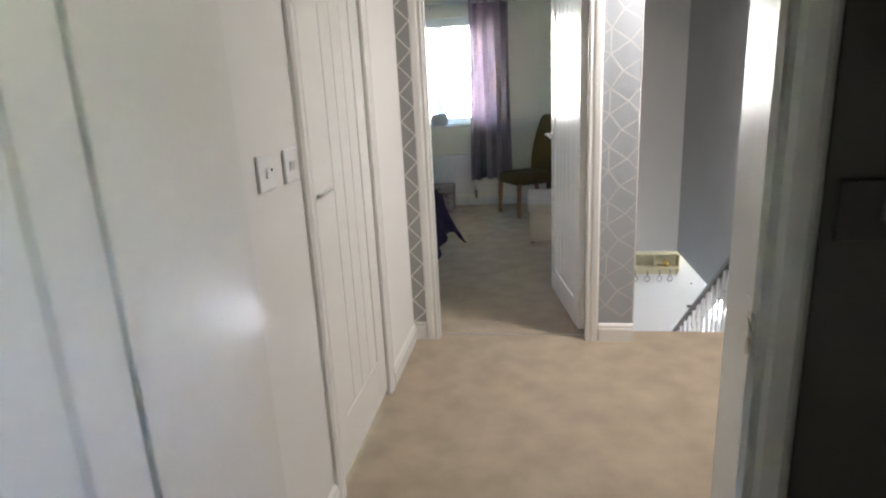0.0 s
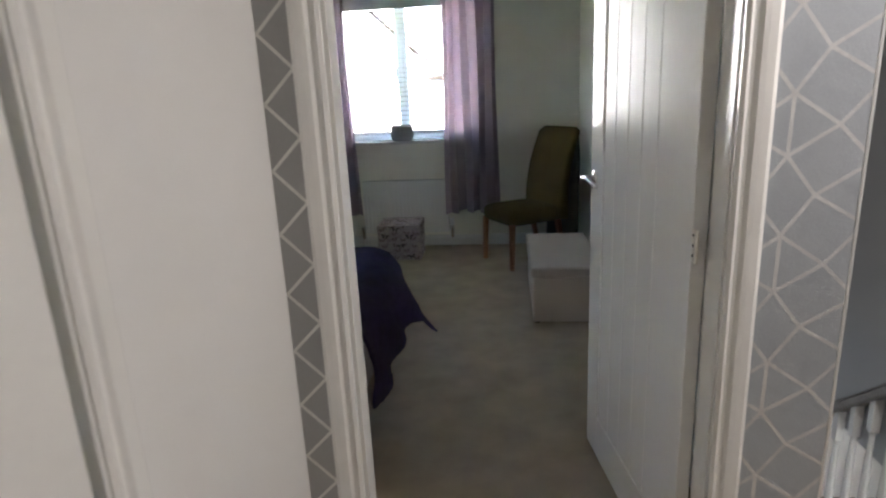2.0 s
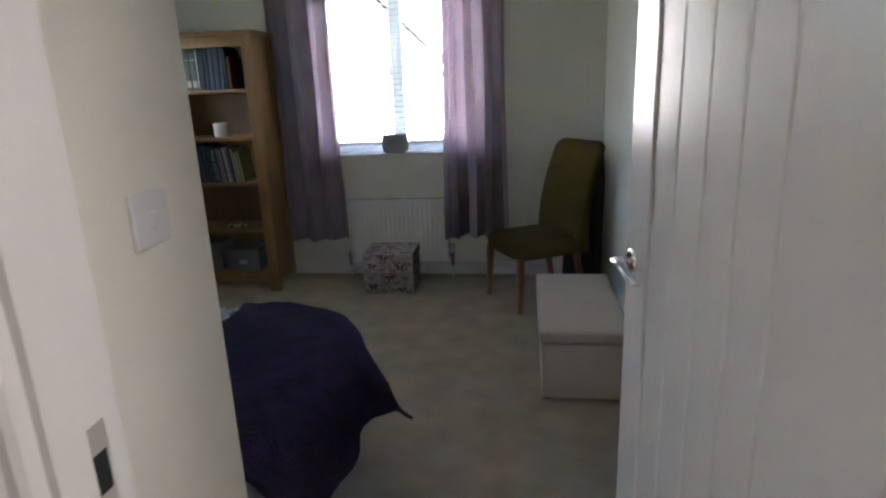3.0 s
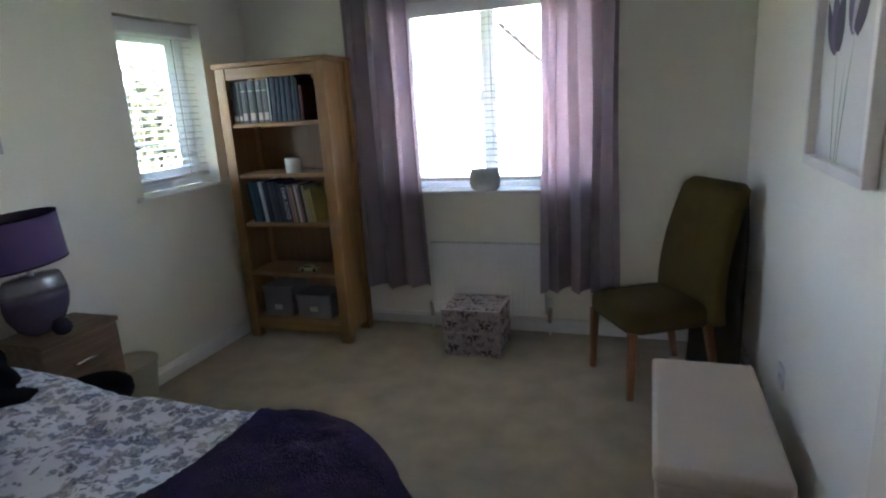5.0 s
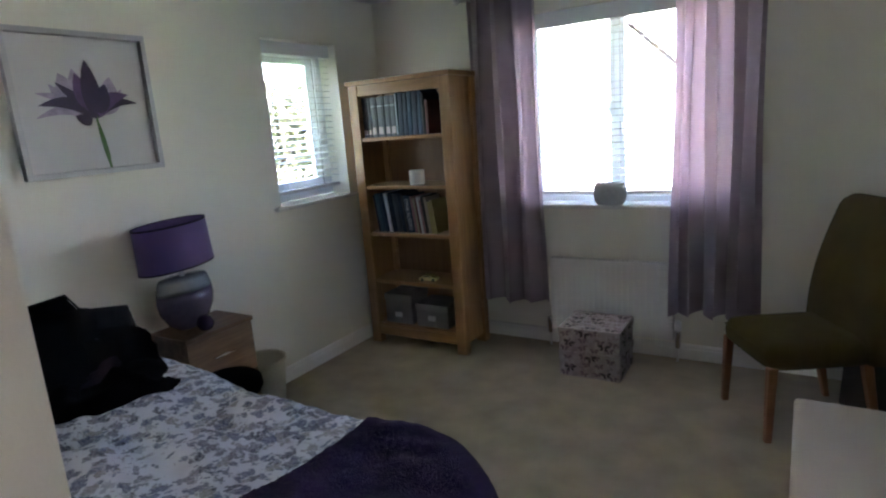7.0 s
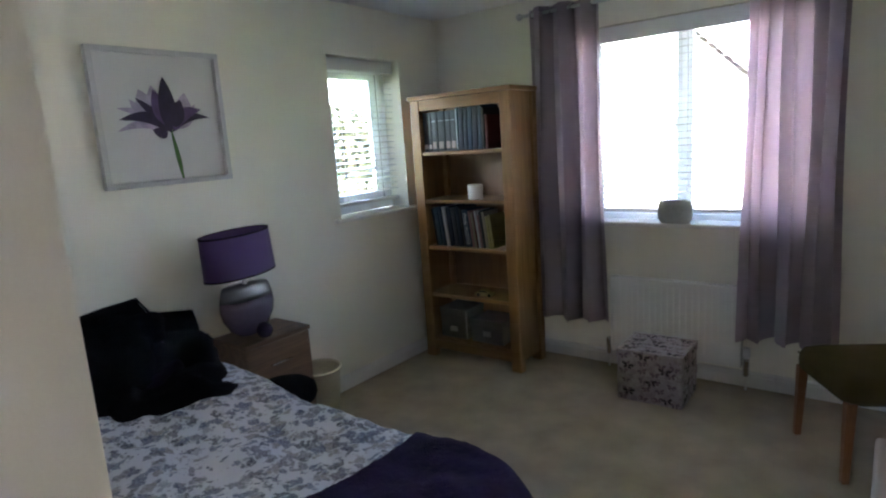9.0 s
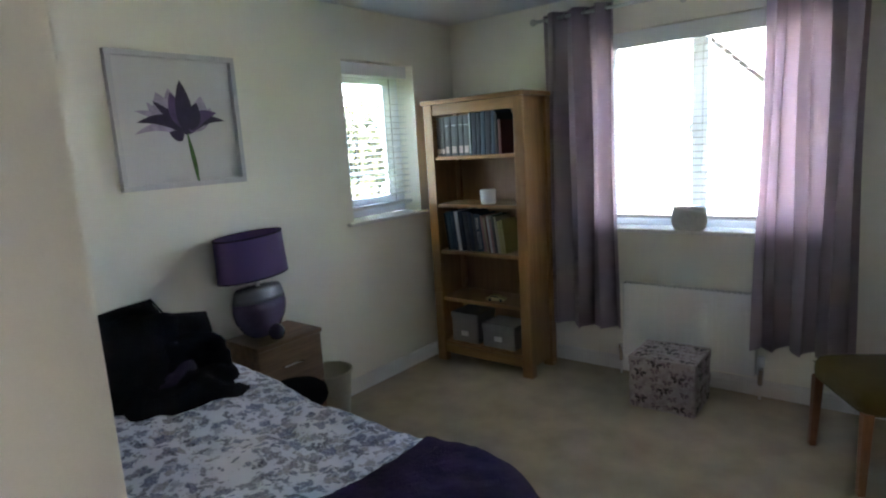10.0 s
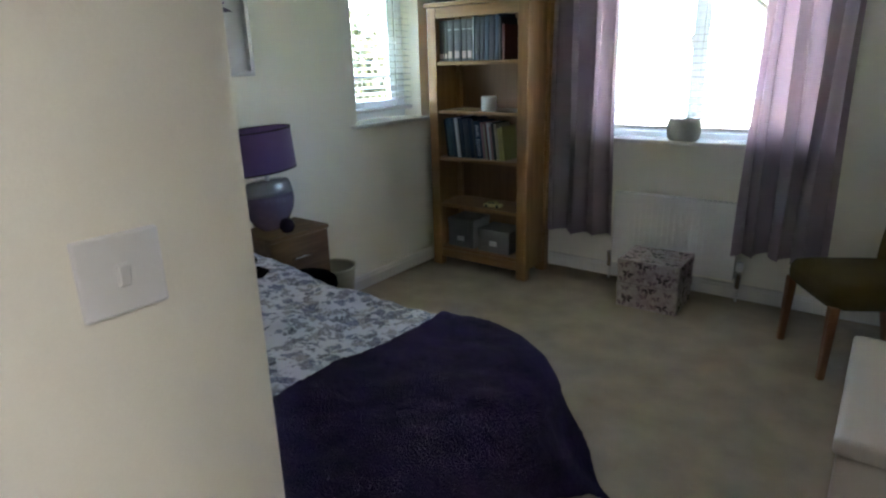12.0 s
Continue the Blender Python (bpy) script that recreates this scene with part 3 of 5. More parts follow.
def baluster_bm(h):
    """Square ends with a turned, swelling middle."""
    s = 0.019
    turned = lathe_bm([(0.017, 0.0), (0.0205, 0.02), (0.014, 0.035), (0.020, 0.10), (0.0195, 0.14), (0.013, h - 0.42), (0.012, h - 0.36), (0.018, h - 0.34), (0.018, h - 0.33)], 12)
    return merge(box_bm(-s, -s, 0, s, s, 0.17, 0.003), moved(turned, Matrix.Translation((0, 0, 0.17))), box_bm(-s, -s, h - 0.17, s, s, h, 0.003))


bmesh_bal = mesh_of("baluster", baluster_bm(0.84), GLOSS)
for i in range(24):
    y = 0.22 + i * 0.1185
    ob = new("baluster", bmesh_bal)
    ob.location = (1.49, y, 0.91 + SLOPE * (y - 0.14) - 0.86)
    ob.parent = bal

# ---- hall below ----
rack = thing("coat_rack", "cream painted wall shelf rack with coat hooks", "coat rack", (1.60, YW, -0.60))
CREAMP = surface("cream_paint", (0.62, 0.56, 0.36), 0.5, 0.05, 6, 80, 0.03)
part("top_board", box_bm(-0.36, -0.16, -0.022, 0.27, 0, 0.0, 0.003), CREAMP, rack)
part("bottom_board", box_bm(-0.34, -0.14, -0.20, 0.25, 0, -0.18, 0.002), CREAMP, rack)
part("back_board", box_bm(-0.34, -0.014, -0.30, 0.25, 0, -0.022), CREAMP, rack)
for x in (-0.34, -0.045, 0.232):
    part("divider", box_bm(x, -0.14, -0.18, x + 0.018, -0.014, -0.022, 0.001), CREAMP, rack)
part("bracket", prism_bm([(0, -0.20), (-0.12, -0.20), (-0.10, -0.24), (-0.02, -0.30), (0, -0.30)], "x", 0.235, 0.25), CREAMP, rack)
for x in (-0.24, -0.10, 0.04, 0.16):
    hk = part("hook", tube_bm([(x, -0.014, -0.25), (x, -0.05, -0.25), (x, -0.06, -0.275), (x, -0.045, -0.30), (x, -0.03, -0.295)], 0.005, 8), BLACK, rack, "dark metal coat hook")
    part("ring", tube_bm([(x + 0.03 * math.cos(a * 0.7854), -0.05, -0.345 + 0.035 * math.sin(a * 0.7854)) for a in range(9)], 0.004, 6), BLACK, hk)
solo("brass_ornament", moved(lathe_bm([(0.012, 0), (0.03, 0.012), (0.036, 0.035), (0.028, 0.06), (0.01, 0.07), (0.008, 0.082)], 20), Matrix.Translation((1.70, YW - 0.085, -0.78))), surface("brass", (0.55, 0.40, 0.14), 0.25, 0.1, 20, 80, 0.0, metal=1.0), "small round brass ornament on the rack's shelf", "ornament", smooth=True)
plate("thermostat", "small dark wall control beside the hall window", "thermostat", Matrix.Translation((2.01, YW, -1.31)), 0.05, 0.035, 1, False, BLACK)
plate("bell_push", "small dark wall button beside the hall window", "button", Matrix.Translation((2.02, YW, -1.02)), 0.02, 0.02, 0, False, BLACK)


def casement(name, label, axis, s, sgn, lo, hi, z0, z1, mullions=(), transoms=(), fr=0.055, mu_half=0.035, sw=0.04):
    """A plastic window: outer frame, mullions, sash frames, panes. s: inner face of the frame, sgn: way to the outside."""
    w = thing(name, label, "window", None, "", "structure")

    def bx(a0, b0, a1, b1, d0, d1, bev=0.004):
        p, q = sorted((s + sgn * d0, s + sgn * d1))
        return box_bm(p, a0, b0, q, a1, b1, bev) if axis == "x" else box_bm(a0, p, b0, a1, q, b1, bev)
    part("frame", merge(bx(lo, z0, hi, z0 + fr, 0, 0.06), bx(lo, z1 - fr, hi, z1, 0, 0.06), bx(lo, z0 + fr, lo + fr, z1 - fr, 0, 0.06), bx(hi - fr, z0 + fr, hi, z1 - fr, 0, 0.06)), UPVC, w)
    edges = [lo + fr, *mullions, hi - fr]
    for mu in mullions:
        part("mullion", bx(mu - mu_half, z0 + fr, mu + mu_half, z1 - fr, 0.001, 0.059), UPVC, w)
    for a, b in zip(edges, edges[1:]):
        a2 = a + (mu_half if a in mullions else 0)
        b2 = b - (mu_half if b in mullions else 0)
        sash = part("sash", merge(bx(a2, z0 + fr, b2, z0 + fr + 0.045, 0.008, 0.05), bx(a2, z1 - fr - 0.045, b2, z1 - fr, 0.008, 0.05), bx(a2, z0 + fr + 0.045, a2 + sw, z1 - fr - 0.045, 0.008, 0.05), bx(b2 - sw, z0 + fr + 0.045, b2, z1 - fr - 0.045, 0.008, 0.05)), UPVC, w)
        pane = part("pane", bx(a2 + sw, z0 + fr + 0.045, b2 - sw, z1 - fr - 0.045, 0.026, 0.03, 0), GLASS, sash)
        pane.visible_shadow = False
        for tz in transoms:
            part("glazing_bar", bx(a2 + sw, tz - 0.009, b2 - sw, tz + 0.009, 0.018, 0.038, 0.002), UPVC, sash)
    return w


casement("window_hall", "white plastic hall window looking onto grass", "y", YW + 0.12, 1, 2.17, 3.3, -1.65, -0.55, (2.75,), (-1.17,))
# the study window is unseen, added to light the open study door
casement("window_study_fill", "unseen white plastic window added to let daylight into the room behind", "x", 0.77, 1, -3.4, -3.06, 1.0, 1.72)
main_win = casement("window_main", "white plastic bedroom window with two lights", "y", YW + 0.13, 1, -1.50, -0.28, 0.955, 2.15, (-0.922,), (), 0.04, 0.018, 0.03)
for z in (1.55,):
    part("window_handle", merge(box_bm(-0.984, YW + 0.125, z - 0.05, -0.964, YW + 0.138, z + 0.03, 0.003), tube_bm([(-0.974, YW + 0.115, z + 0.01), (-0.974, YW + 0.105, z - 0.03), (-0.974, YW + 0.105, z - 0.10)], 0.007, 8)), UPVC, main_win)
    part("window_handle", merge(box_bm(-0.884, YW + 0.125, z - 0.05, -0.864, YW + 0.138, z + 0.03, 0.003), tube_bm([(-0.874, YW + 0.115, z + 0.01), (-0.874, YW + 0.105, z - 0.03), (-0.874, YW + 0.105, z - 0.10)], 0.007, 8)), UPVC, main_win)
setting("window_sill_main", box_bm(-1.54, YW - 0.045, 0.932, -0.24, YW + 0.135, 0.958, 0.008, 2), GLOSS, "white painted window board", "window sill")
small_win = casement("window_small", "small white plastic side window", "x", XL - 0.15, -1, 2.92, 3.57, 1.098, 2.09, (), (1.38,), 0.075, 0.035, 0.06)
part("gasket", box_bm(XL - 0.1585, 3.489, 1.175, XL - 0.1565, 3.4965, 2.013), BLACK, small_win)
part("gasket", box_bm(XL - 0.1605, 3.429, 1.22, XL - 0.1575, 3.4355, 1.968), BLACK, small_win)
setting("window_sill_small", box_bm(XL - 0.16, 2.86, 1.073, XL + 0.04, 3.63, 1.097, 0.008, 2), GLOSS, "white painted window board", "window sill")


def venetian(name, label, axis, s, lo, hi, ztop, zlow, n, tilt, fascia):
    """A venetian blind: head box, open slats on ladders, and a bottom rail."""
    b = thing(name, label, "blind")

    def bx(a0, d0, c0, a1, d1, c1, bev=0.003):
        return box_bm(s + d0, a0, c0, s + d1, a1, c1, bev) if axis == "x" else box_bm(a0, s + d0, c0, a1, s + d1, c1, bev)
    part("head_rail", bx(lo, -0.03, ztop - 0.05, hi, 0.03, ztop), GLOSS, b)
    room = 1 if axis == "x" else -1
    d0, d1 = sorted((room * 0.032, room * 0.04))
    part("valance", bx(lo, d0, ztop - fascia, hi, d1, ztop - 0.001, 0.002), UPVC, b)
    pitch = (ztop - 0.09 - zlow) / n
    sl = box_bm(-0.0225, lo + 0.004, -0.0012, 0.0225, hi - 0.004, 0.0012) if axis == "x" else box_bm(lo + 0.004, -0.0225, -0.0012, hi - 0.004, 0.0225, 0.0012)
    me = mesh_of("slat", moved(sl, Matrix.Rotation(radians(tilt), 4, "Y" if axis == "x" else "X")), GLOSS)
    for i in range(n):
        o = new("slat", me)
        o.location = (s, 0, ztop - 0.09 - i * pitch) if axis == "x" else (0, s, ztop - 0.09 - i * pitch)
        o.parent = b
    part("bottom_rail", bx(lo + 0.004, -0.024, zlow - 0.035, hi - 0.004, 0.024, zlow - 0.012), GLOSS, b)
    for f in (0.2, 0.8):
        a = lo + f * (hi - lo)
        part("ladder_cord", bx(a - 0.001, -0.025, zlow - 0.02, a + 0.001, -0.023, ztop - 0.03, 0), GLOSS, b)
        part("ladder_cord", bx(a - 0.001, 0.023, zlow - 0.02, a + 0.001, 0.025, ztop - 0.03, 0), GLOSS, b)
    return b


venetian("venetian_blind", "white slatted venetian blind lowered in the small window", "x", XL - 0.09, 2.93, 3.56, 2.087, 1.19, 20, 8, 0.078)
venetian("venetian_blind", "white slatted venetian blind with open slats in the main window", "y", YW + 0.06, -1.49, -0.29, 2.147, 1.05, 25, 4, 0.095)

# ---- bedroom: bookcase ----
bc = thing("bookcase", "tall open oak bookcase with five shelves", "bookcase", (-2.563, 3.56, 0))
W, D, H = 0.79, 0.34, 1.84
for x in (0.0, W - 0.07):
    part("side_panel", box_bm(x + (0.02 if x == 0 else 0.03), 0.03, 0.06, x + (0.04 if x == 0 else 0.05), D - 0.05, H - 0.03), OAK, bc)
for x in (0.0, W - 0.075):
    for y in (0.0, D - 0.06):
        part("post", box_bm(x, y, 0.0, x + 0.075, y + 0.06, H - 0.03, 0.004, 2), OAK, bc)
part("top", box_bm(-0.012, -0.015, H - 0.03, W + 0.012, D + 0.01, H, 0.006, 2), OAKX, bc)
part("top_rail", box_bm(0.075, 0.006, H - 0.10, W - 0.075, 0.03, H - 0.03, 0.002), OAKX, bc)
part("bottom_rail", box_bm(0.075, 0.006, 0.065, W - 0.075, 0.03, 0.125, 0.002), OAKX, bc)
part("back_panel", box_bm(0.05, D - 0.03, 0.06, W - 0.05, D - 0.015, H - 0.03), OAK_SHADED, bc)
SHELVES = (0.125, 0.45, 0.79, 1.115, 1.44)
for z in SHELVES:
    part("shelf", box_bm(0.045, 0.012, z, W - 0.045, D - 0.03, z + 0.024, 0.003), OAKX, bc)

rng = random.Random(4)


def book(x, z, w, h, d, mat, lean=0.0, label="", bands=(), y=3.60):
    """A hardback: boards, spine and a paper block; it stands on a shelf with its spine out."""
    b = thing("book", label or "hardback book on the oak shelf", "book", pose(x, y, z, 0, lean, 0), "books in the bookcase")
    cover = merge(box_bm(0, 0.002, 0, 0.003, d, h), box_bm(w - 0.003, 0.002, 0, w, d, h), prism_bm([(0, 0.003), (w * 0.25, -0.002), (w * 0.75, -0.002), (w, 0.003)], "z", 0, h))
    part("cover", cover, mat, b)
    part("pages", box_bm(0.003, 0.004, 0.003, w - 0.003, d - 0.004, h - 0.004), PAGES, b)
    for z0, z1, m in bands:
        part("spine_band", box_bm(w * 0.14, -0.0035, z0, w * 0.86, -0.0015, z1), m, b)
    return b


PAGES = surface("paper_block", (0.66, 0.62, 0.53), 0.9, 0.08, 10, 300, 0.1)
CL = {k: surface("cover_" + k, c, 0.5, 0.12, 10, 120, 0.04) for k, c in dict(slate=(0.04, 0.045, 0.055), grey=(0.06, 0.064, 0.068), navy=(0.010, 0.018, 0.038), blue=(0.016, 0.038, 0.070), black=(0.018, 0.018, 0.022), red=(0.09, 0.022, 0.02), teal=(0.035, 0.075, 0.10), white=(0.55, 0.55, 0.55), yellow=(0.30, 0.27, 0.10), pink=(0.30, 0.17, 0.17), cream=(0.32, 0.29, 0.21)).items()}
LBL = surface("spine_label", (0.42, 0.33, 0.30), 0.7, 0.15, 30, 100, 0.02)
SIL = surface("silver_print", (0.42, 0.45, 0.47), 0.4, 0.1, 30, 100, 0.0, metal=0.3)
x = -2.49
z = SHELVES[4] + 0.024
for k, w in (("black", 0.045), ("black", 0.028), ("grey", 0.040), ("black", 0.010), ("grey", 0.050), ("black", 0.010), ("grey", 0.044), ("grey", 0.044)):
    bands = () if w < 0.02 else ((0.02, 0.065, LBL), (0.20, 0.204, SIL)) if k == "grey" else ((0.02, 0.05, LBL),)
    book(x, z, w, 0.265, 0.19, CL[k], 0, k + " bound volume in a matching set", bands)
    x += w + 0.001
book(x, z, 0.012, 0.28, 0.2, CL["teal"], 0, "thin book with a silvery spine", ((0.01, 0.27, SIL),))
x += 0.014
for k, w, h in (("navy", 0.036, 0.275), ("navy", 0.030, 0.27), ("blue", 0.034, 0.285), ("navy", 0.040, 0.29), ("blue", 0.03, 0.285), ("black", 0.02, 0.26)):
    book(x, z, w, h, 0.2, CL[k], 1.5 if k != "black" else 0, "tall dark blue hardback book")
    x += w + 0.003
book(x + 0.002, z, 0.022, 0.215, 0.18, CL["red"], 0, "short dark red book at the shelf end")
x = -2.475
z = SHELVES[2] + 0.024
row = (("black", 0.012, 0.26, "tall thin black book on the shelf"), ("teal", 0.035, 0.27, "teal clothbound book leaning on its neighbours"), ("blue", 0.03, 0.275, "dark blue book leaning on its neighbours"), ("white", 0.026, 0.275, "white-spined book leaning on its neighbours"), ("navy", 0.036, 0.275, "navy hardback leaning on its neighbours"), ("slate", 0.034, 0.27, "slate-grey book leaning on its neighbours"),
       ("navy", 0.03, 0.275, "navy hardback leaning on its neighbours"), ("grey", 0.012, 0.27, "thin grey book leaning on its neighbours"))
for k, w, h, lb in row:
    book(x + 0.035, z, w, h, 0.2, CL[k], -7, lb)
    x += w + 0.005
titled = book(x + 0.036, z, 0.046, 0.255, 0.2, CL["blue"], -7, "blue book with white lettering down its spine")
fc = bpy.data.curves.new("spine_text", "FONT")
fc.body, fc.size, fc.extrude, fc.align_x, fc.align_y = "PINK FLOYD", 0.038, 0.0004, "CENTER", "CENTER"
tmp = bpy.data.objects.new("spine_text", fc)
scene.collection.objects.link(tmp)
dg = bpy.context.evaluated_depsgraph_get()
tme = bpy.data.meshes.new_from_object(tmp.evaluated_get(dg))
bpy.data.objects.remove(tmp)
tme.materials.clear()
tme.materials.append(CL["white"])
tob = new("spine_lettering", tme)
tob.parent = titled
tob.matrix_basis = pose(0.023, -0.0022, 0.125, 90, 90, 0)
x += 0.053
for k, w, h in (("pink", 0.016, 0.25), ("cream", 0.012, 0.235), ("red", 0.010, 0.24), ("white", 0.014, 0.25), ("pink", 0.012, 0.225), ("black", 0.02, 0.25), ("cream", 0.018, 0.245), ("yellow", 0.02, 0.215), ("yellow", 0.018, 0.225)):
    book(x + 0.035, z, w, h, 0.18, CL[k], -7, "slim " + {"pink": "pinkish", "cream": "cream", "red": "red", "white": "white", "black": "dark", "yellow": "yellow"}[k] + " book leaning on the shelf")
    x += w + 0.004

candle = thing("candle", "white candle in a frosted glass holder on the shelf", "candle", (-2.112, 3.64, SHELVES[3] + 0.0245))
WAX = surface("white_wax", (0.70, 0.69, 0.66), 0.5, 0.05, 12, 60, 0.02)
part("holder", lathe_bm([(0.046, 0), (0.05, 0.004), (0.051, 0.09), (0.048, 0.095), (0.045, 0.088)], 28), WAX, candle, smooth=True)
part("wick", tube_bm([(0, 0, 0.088), (0.002, 0, 0.10)], 0.0015, 6), BLACK, candle)

car = thing("toy_car", "small cream model saloon car on the shelf", "toy car", pose(-2.08, 3.64, SHELVES[1] + 0.0245, 0, 0, 8))
CARP = surface("cream_enamel", (0.60, 0.52, 0.28), 0.25, 0.05, 12, 60, 0.0)
part("body", prism_bm([(-0.065, 0.008), (0.062, 0.008), (0.066, 0.02), (0.062, 0.026), (0.034, 0.029), (0.018, 0.044), (-0.032, 0.045), (-0.046, 0.03), (-0.066, 0.027), (-0.068, 0.014)], "y", -0.024, 0.024), CARP, car)
part("windows", prism_bm([(0.027, 0.031), (0.015, 0.041), (-0.03, 0.042), (-0.04, 0.031)], "y", -0.0246, 0.0246), BLACK, car)
for wx in (-0.042, 0.04):
    for wy in (-0.022, 0.022):
        part("wheel", moved(lathe_bm([(0.006, -0.004), (0.0115, -0.004), (0.0115, 0.004), (0.006, 0.004)], 14), Matrix.Translation((wx, wy, 0.0115)) @ Matrix.Rotation(radians(90), 4, "X")), BLACK, car)

GREYCARD = surface("grey_card", (0.21, 0.205, 0.20), 0.8, 0.08, 8, 120, 0.06)
for x0, w, h in ((-2.455, 0.235, 0.215), (-2.19, 0.265, 0.165)):
    sb = thing("storage_box", "lidded grey card storage box on the lowest shelf", "storage box", (x0, 3.60, SHELVES[0] + 0.0245), "grey boxes in the bookcase")
    part("base", box_bm(0.004, 0.004, 0, w - 0.004, 0.216, h - 0.04, 0.003), GREYCARD, sb)
    part("lid", box_bm(0, 0, h - 0.045, w, 0.22, h, 0.003), GREYCARD, sb)
    part("label_holder", box_bm(w / 2 - 0.03, -0.003, 0.05, w / 2 + 0.03, 0.004, 0.085, 0.001), STEEL, sb)

# ---- radiator ----
rad = thing("radiator", "white ribbed panel radiator under the window", "radiator", (-1.306, 3.93, 0.14))
RW, RH = 0.755, 0.47


def rad_panel(u, v):
    x = u * RW
    e = min(1.0, min(v, 1 - v) / 0.06)
    rib = 0.0035 * (0.5 - 0.5 * math.cos(2 * math.pi * x / 0.036)) ** 0.6 * min(1, max(0, e))
    return (x, -rib, v * RH)


pf = grid_bm(150, 24, rad_panel)
bmesh.ops.reverse_faces(pf, faces=pf.faces[:])
part("front_panel", pf, GLOSS, rad, smooth=True)
part("casing", merge(box_bm(0, 0.001, 0, RW, 0.06, RH, 0.004), box_bm(-0.006, -0.004, -0.004, 0.0, 0.064, RH + 0.006, 0.003), box_bm(RW, -0.004, -0.004, RW + 0.006, 0.064, RH + 0.006, 0.003)), GLOSS, rad)
for i in range(24):
    part("grille_bar", box_bm(0.02 + i * 0.0302, 0.004, RH, 0.038 + i * 0.0302, 0.056, RH + 0.005, 0.001), GLOSS, rad)
for sx in (-0.03, RW + 0.03):
    vv = part("valve", merge(moved(lathe_bm([(0.012, -0.03), (0.016, -0.02), (0.016, 0.03), (0.018, 0.032), (0.018, 0.075), (0.012, 0.082)], 16), Matrix.Translation((sx, 0.03, -0.025))), tube_bm([(sx, 0.03, 0.02), (sx * 0.3 + (0.7 * RW if sx > 0 else 0), 0.03, 0.02)], 0.009, 10)), CHROME, rad, "chrome radiator valve", True)
    if sx > 0:
        part("valve_head", moved(lathe_bm([(0.019, 0), (0.021, 0.004), (0.021, 0.05), (0.015, 0.058)], 18), Matrix.Translation((sx, 0.03, 0.058))), PLASTIC, vv, "white plastic valve head", True)
    part("pipe", tube_bm([(sx, 0.03, -0.03), (sx, 0.03, -0.14)], 0.0075, 10), GLOSS, vv)

# ---- curtains and pole ----


def curtain(name, x0, x1, ztop, zlow, seed, folds, sweep=0.0):
    c = thing(name, "mauve-grey eyelet curtain hanging in deep folds", "curtain", (0, 0, 0), "bedroom curtains")
    r = random.Random(seed)
    ph = r.random() * 6

    def f(u, v):
        z = ztop + (zlow - ztop) * v
        x = x0 + (x1 - x0) * u
        amp = 0.048 + 0.004 * v
        wob = 0.35 * math.sin(3.1 * u * folds + seed) * v
        w = u + 0.035 * math.sin(5.3 * u + seed)
        y = 3.912 + amp * (0.88 * math.sin(2 * math.pi * folds * w + wob) + 0.22 * math.sin(math.pi * folds * w + seed) * (0.3 + v))
        x += 0.012 * math.sin(4 * math.pi * folds * u + wob) + sweep * v * (0.5 - u) + 0.008 * math.sin(5 * v + 9 * u)
        z += 0.009 * v * math.sin(2 * math.pi * folds * u + 1.0 + wob) + 0.012 * v * math.sin(7 * u + seed)
        return (x, y, z)
    ob = part("drape", grid_bm(int(folds * 22), 40, f), CURTAIN, c, smooth=True)
    for i in range(int(folds * 2)):
        u = (i + 0.5) / (folds * 2)
        part("eyelet", moved(lathe_bm([(0.019, -0.003), (0.025, -0.002), (0.025, 0.002), (0.019, 0.003)], 18, closed=False), Matrix.Translation((x0 + (x1 - x0) * u, 3.912, ztop - 0.035)) @ Matrix.Rotation(radians(90), 4, "Y")), CHROME, c, smooth=True)
    return c


curtain("curtain", -1.825, -1.35, 2.315, 0.305, 1, 3.5, -0.05)
curtain("curtain", -0.535, -0.105, 2.315, 0.32, 5, 3.5, -0.03)
pole = thing("curtain_pole", "slim metal curtain pole with round finials", "curtain pole", (0, 3.912, 2.28))
part("rod", tube_bm([(-1.855, 0, 0), (-0.06, 0, 0)], 0.0105, 14), STEEL, pole, smooth=True)
for sx, xx in ((-1, -1.855), (1, -0.06)):
    part("finial", moved(lathe_bm([(0.011, 0), (0.011, 0.012), (0.018, 0.018), (0.022, 0.03), (0.016, 0.043), (0.004, 0.048)], 18), Matrix.Translation((xx, 0, 0)) @ Matrix.Rotation(radians(90 * sx), 4, "Y")), STEEL, pole, smooth=True)
for xx in (-1.79, -0.98, -0.15):
    part("bracket", merge(tube_bm([(xx, 0.0, -0.012), (xx, 0.105, -0.012)], 0.006, 8), moved(lathe_bm([(0.02, 0), (0.02, 0.006)], 14), Matrix.Translation((xx, 0.102, -0.012)) @ Matrix.Rotation(radians(-90), 4, "X"))), STEEL, pole)

# pot on the sill
pot = thing("tea_light_pot", "squat rounded grey stone pot on the window sill", "pot", (-0.93, 3.995, 0.959))
STONE = surface("grey_stoneware", (0.40, 0.41, 0.40), 0.75, 0.2, 14, 120, 0.25)
part("body", lathe_bm([(0.075, 0), (0.092, 0.012), (0.102, 0.05), (0.1, 0.105), (0.09, 0.135), (0.07, 0.135), (0.062, 0.10), (0.03, 0.085)], 28, sy=0.45), STONE, pot, smooth=True)

# ---- butterfly boxes, stacked ----
WING = [surface("butterfly_ink_" + k, c, 0.8, 0.3, 30, 160, 0.0) for k, c in (("brown", (0.05, 0.035, 0.035)), ("mauve", (0.19, 0.13, 0.14)), ("pale", (0.36, 0.28, 0.27)))]


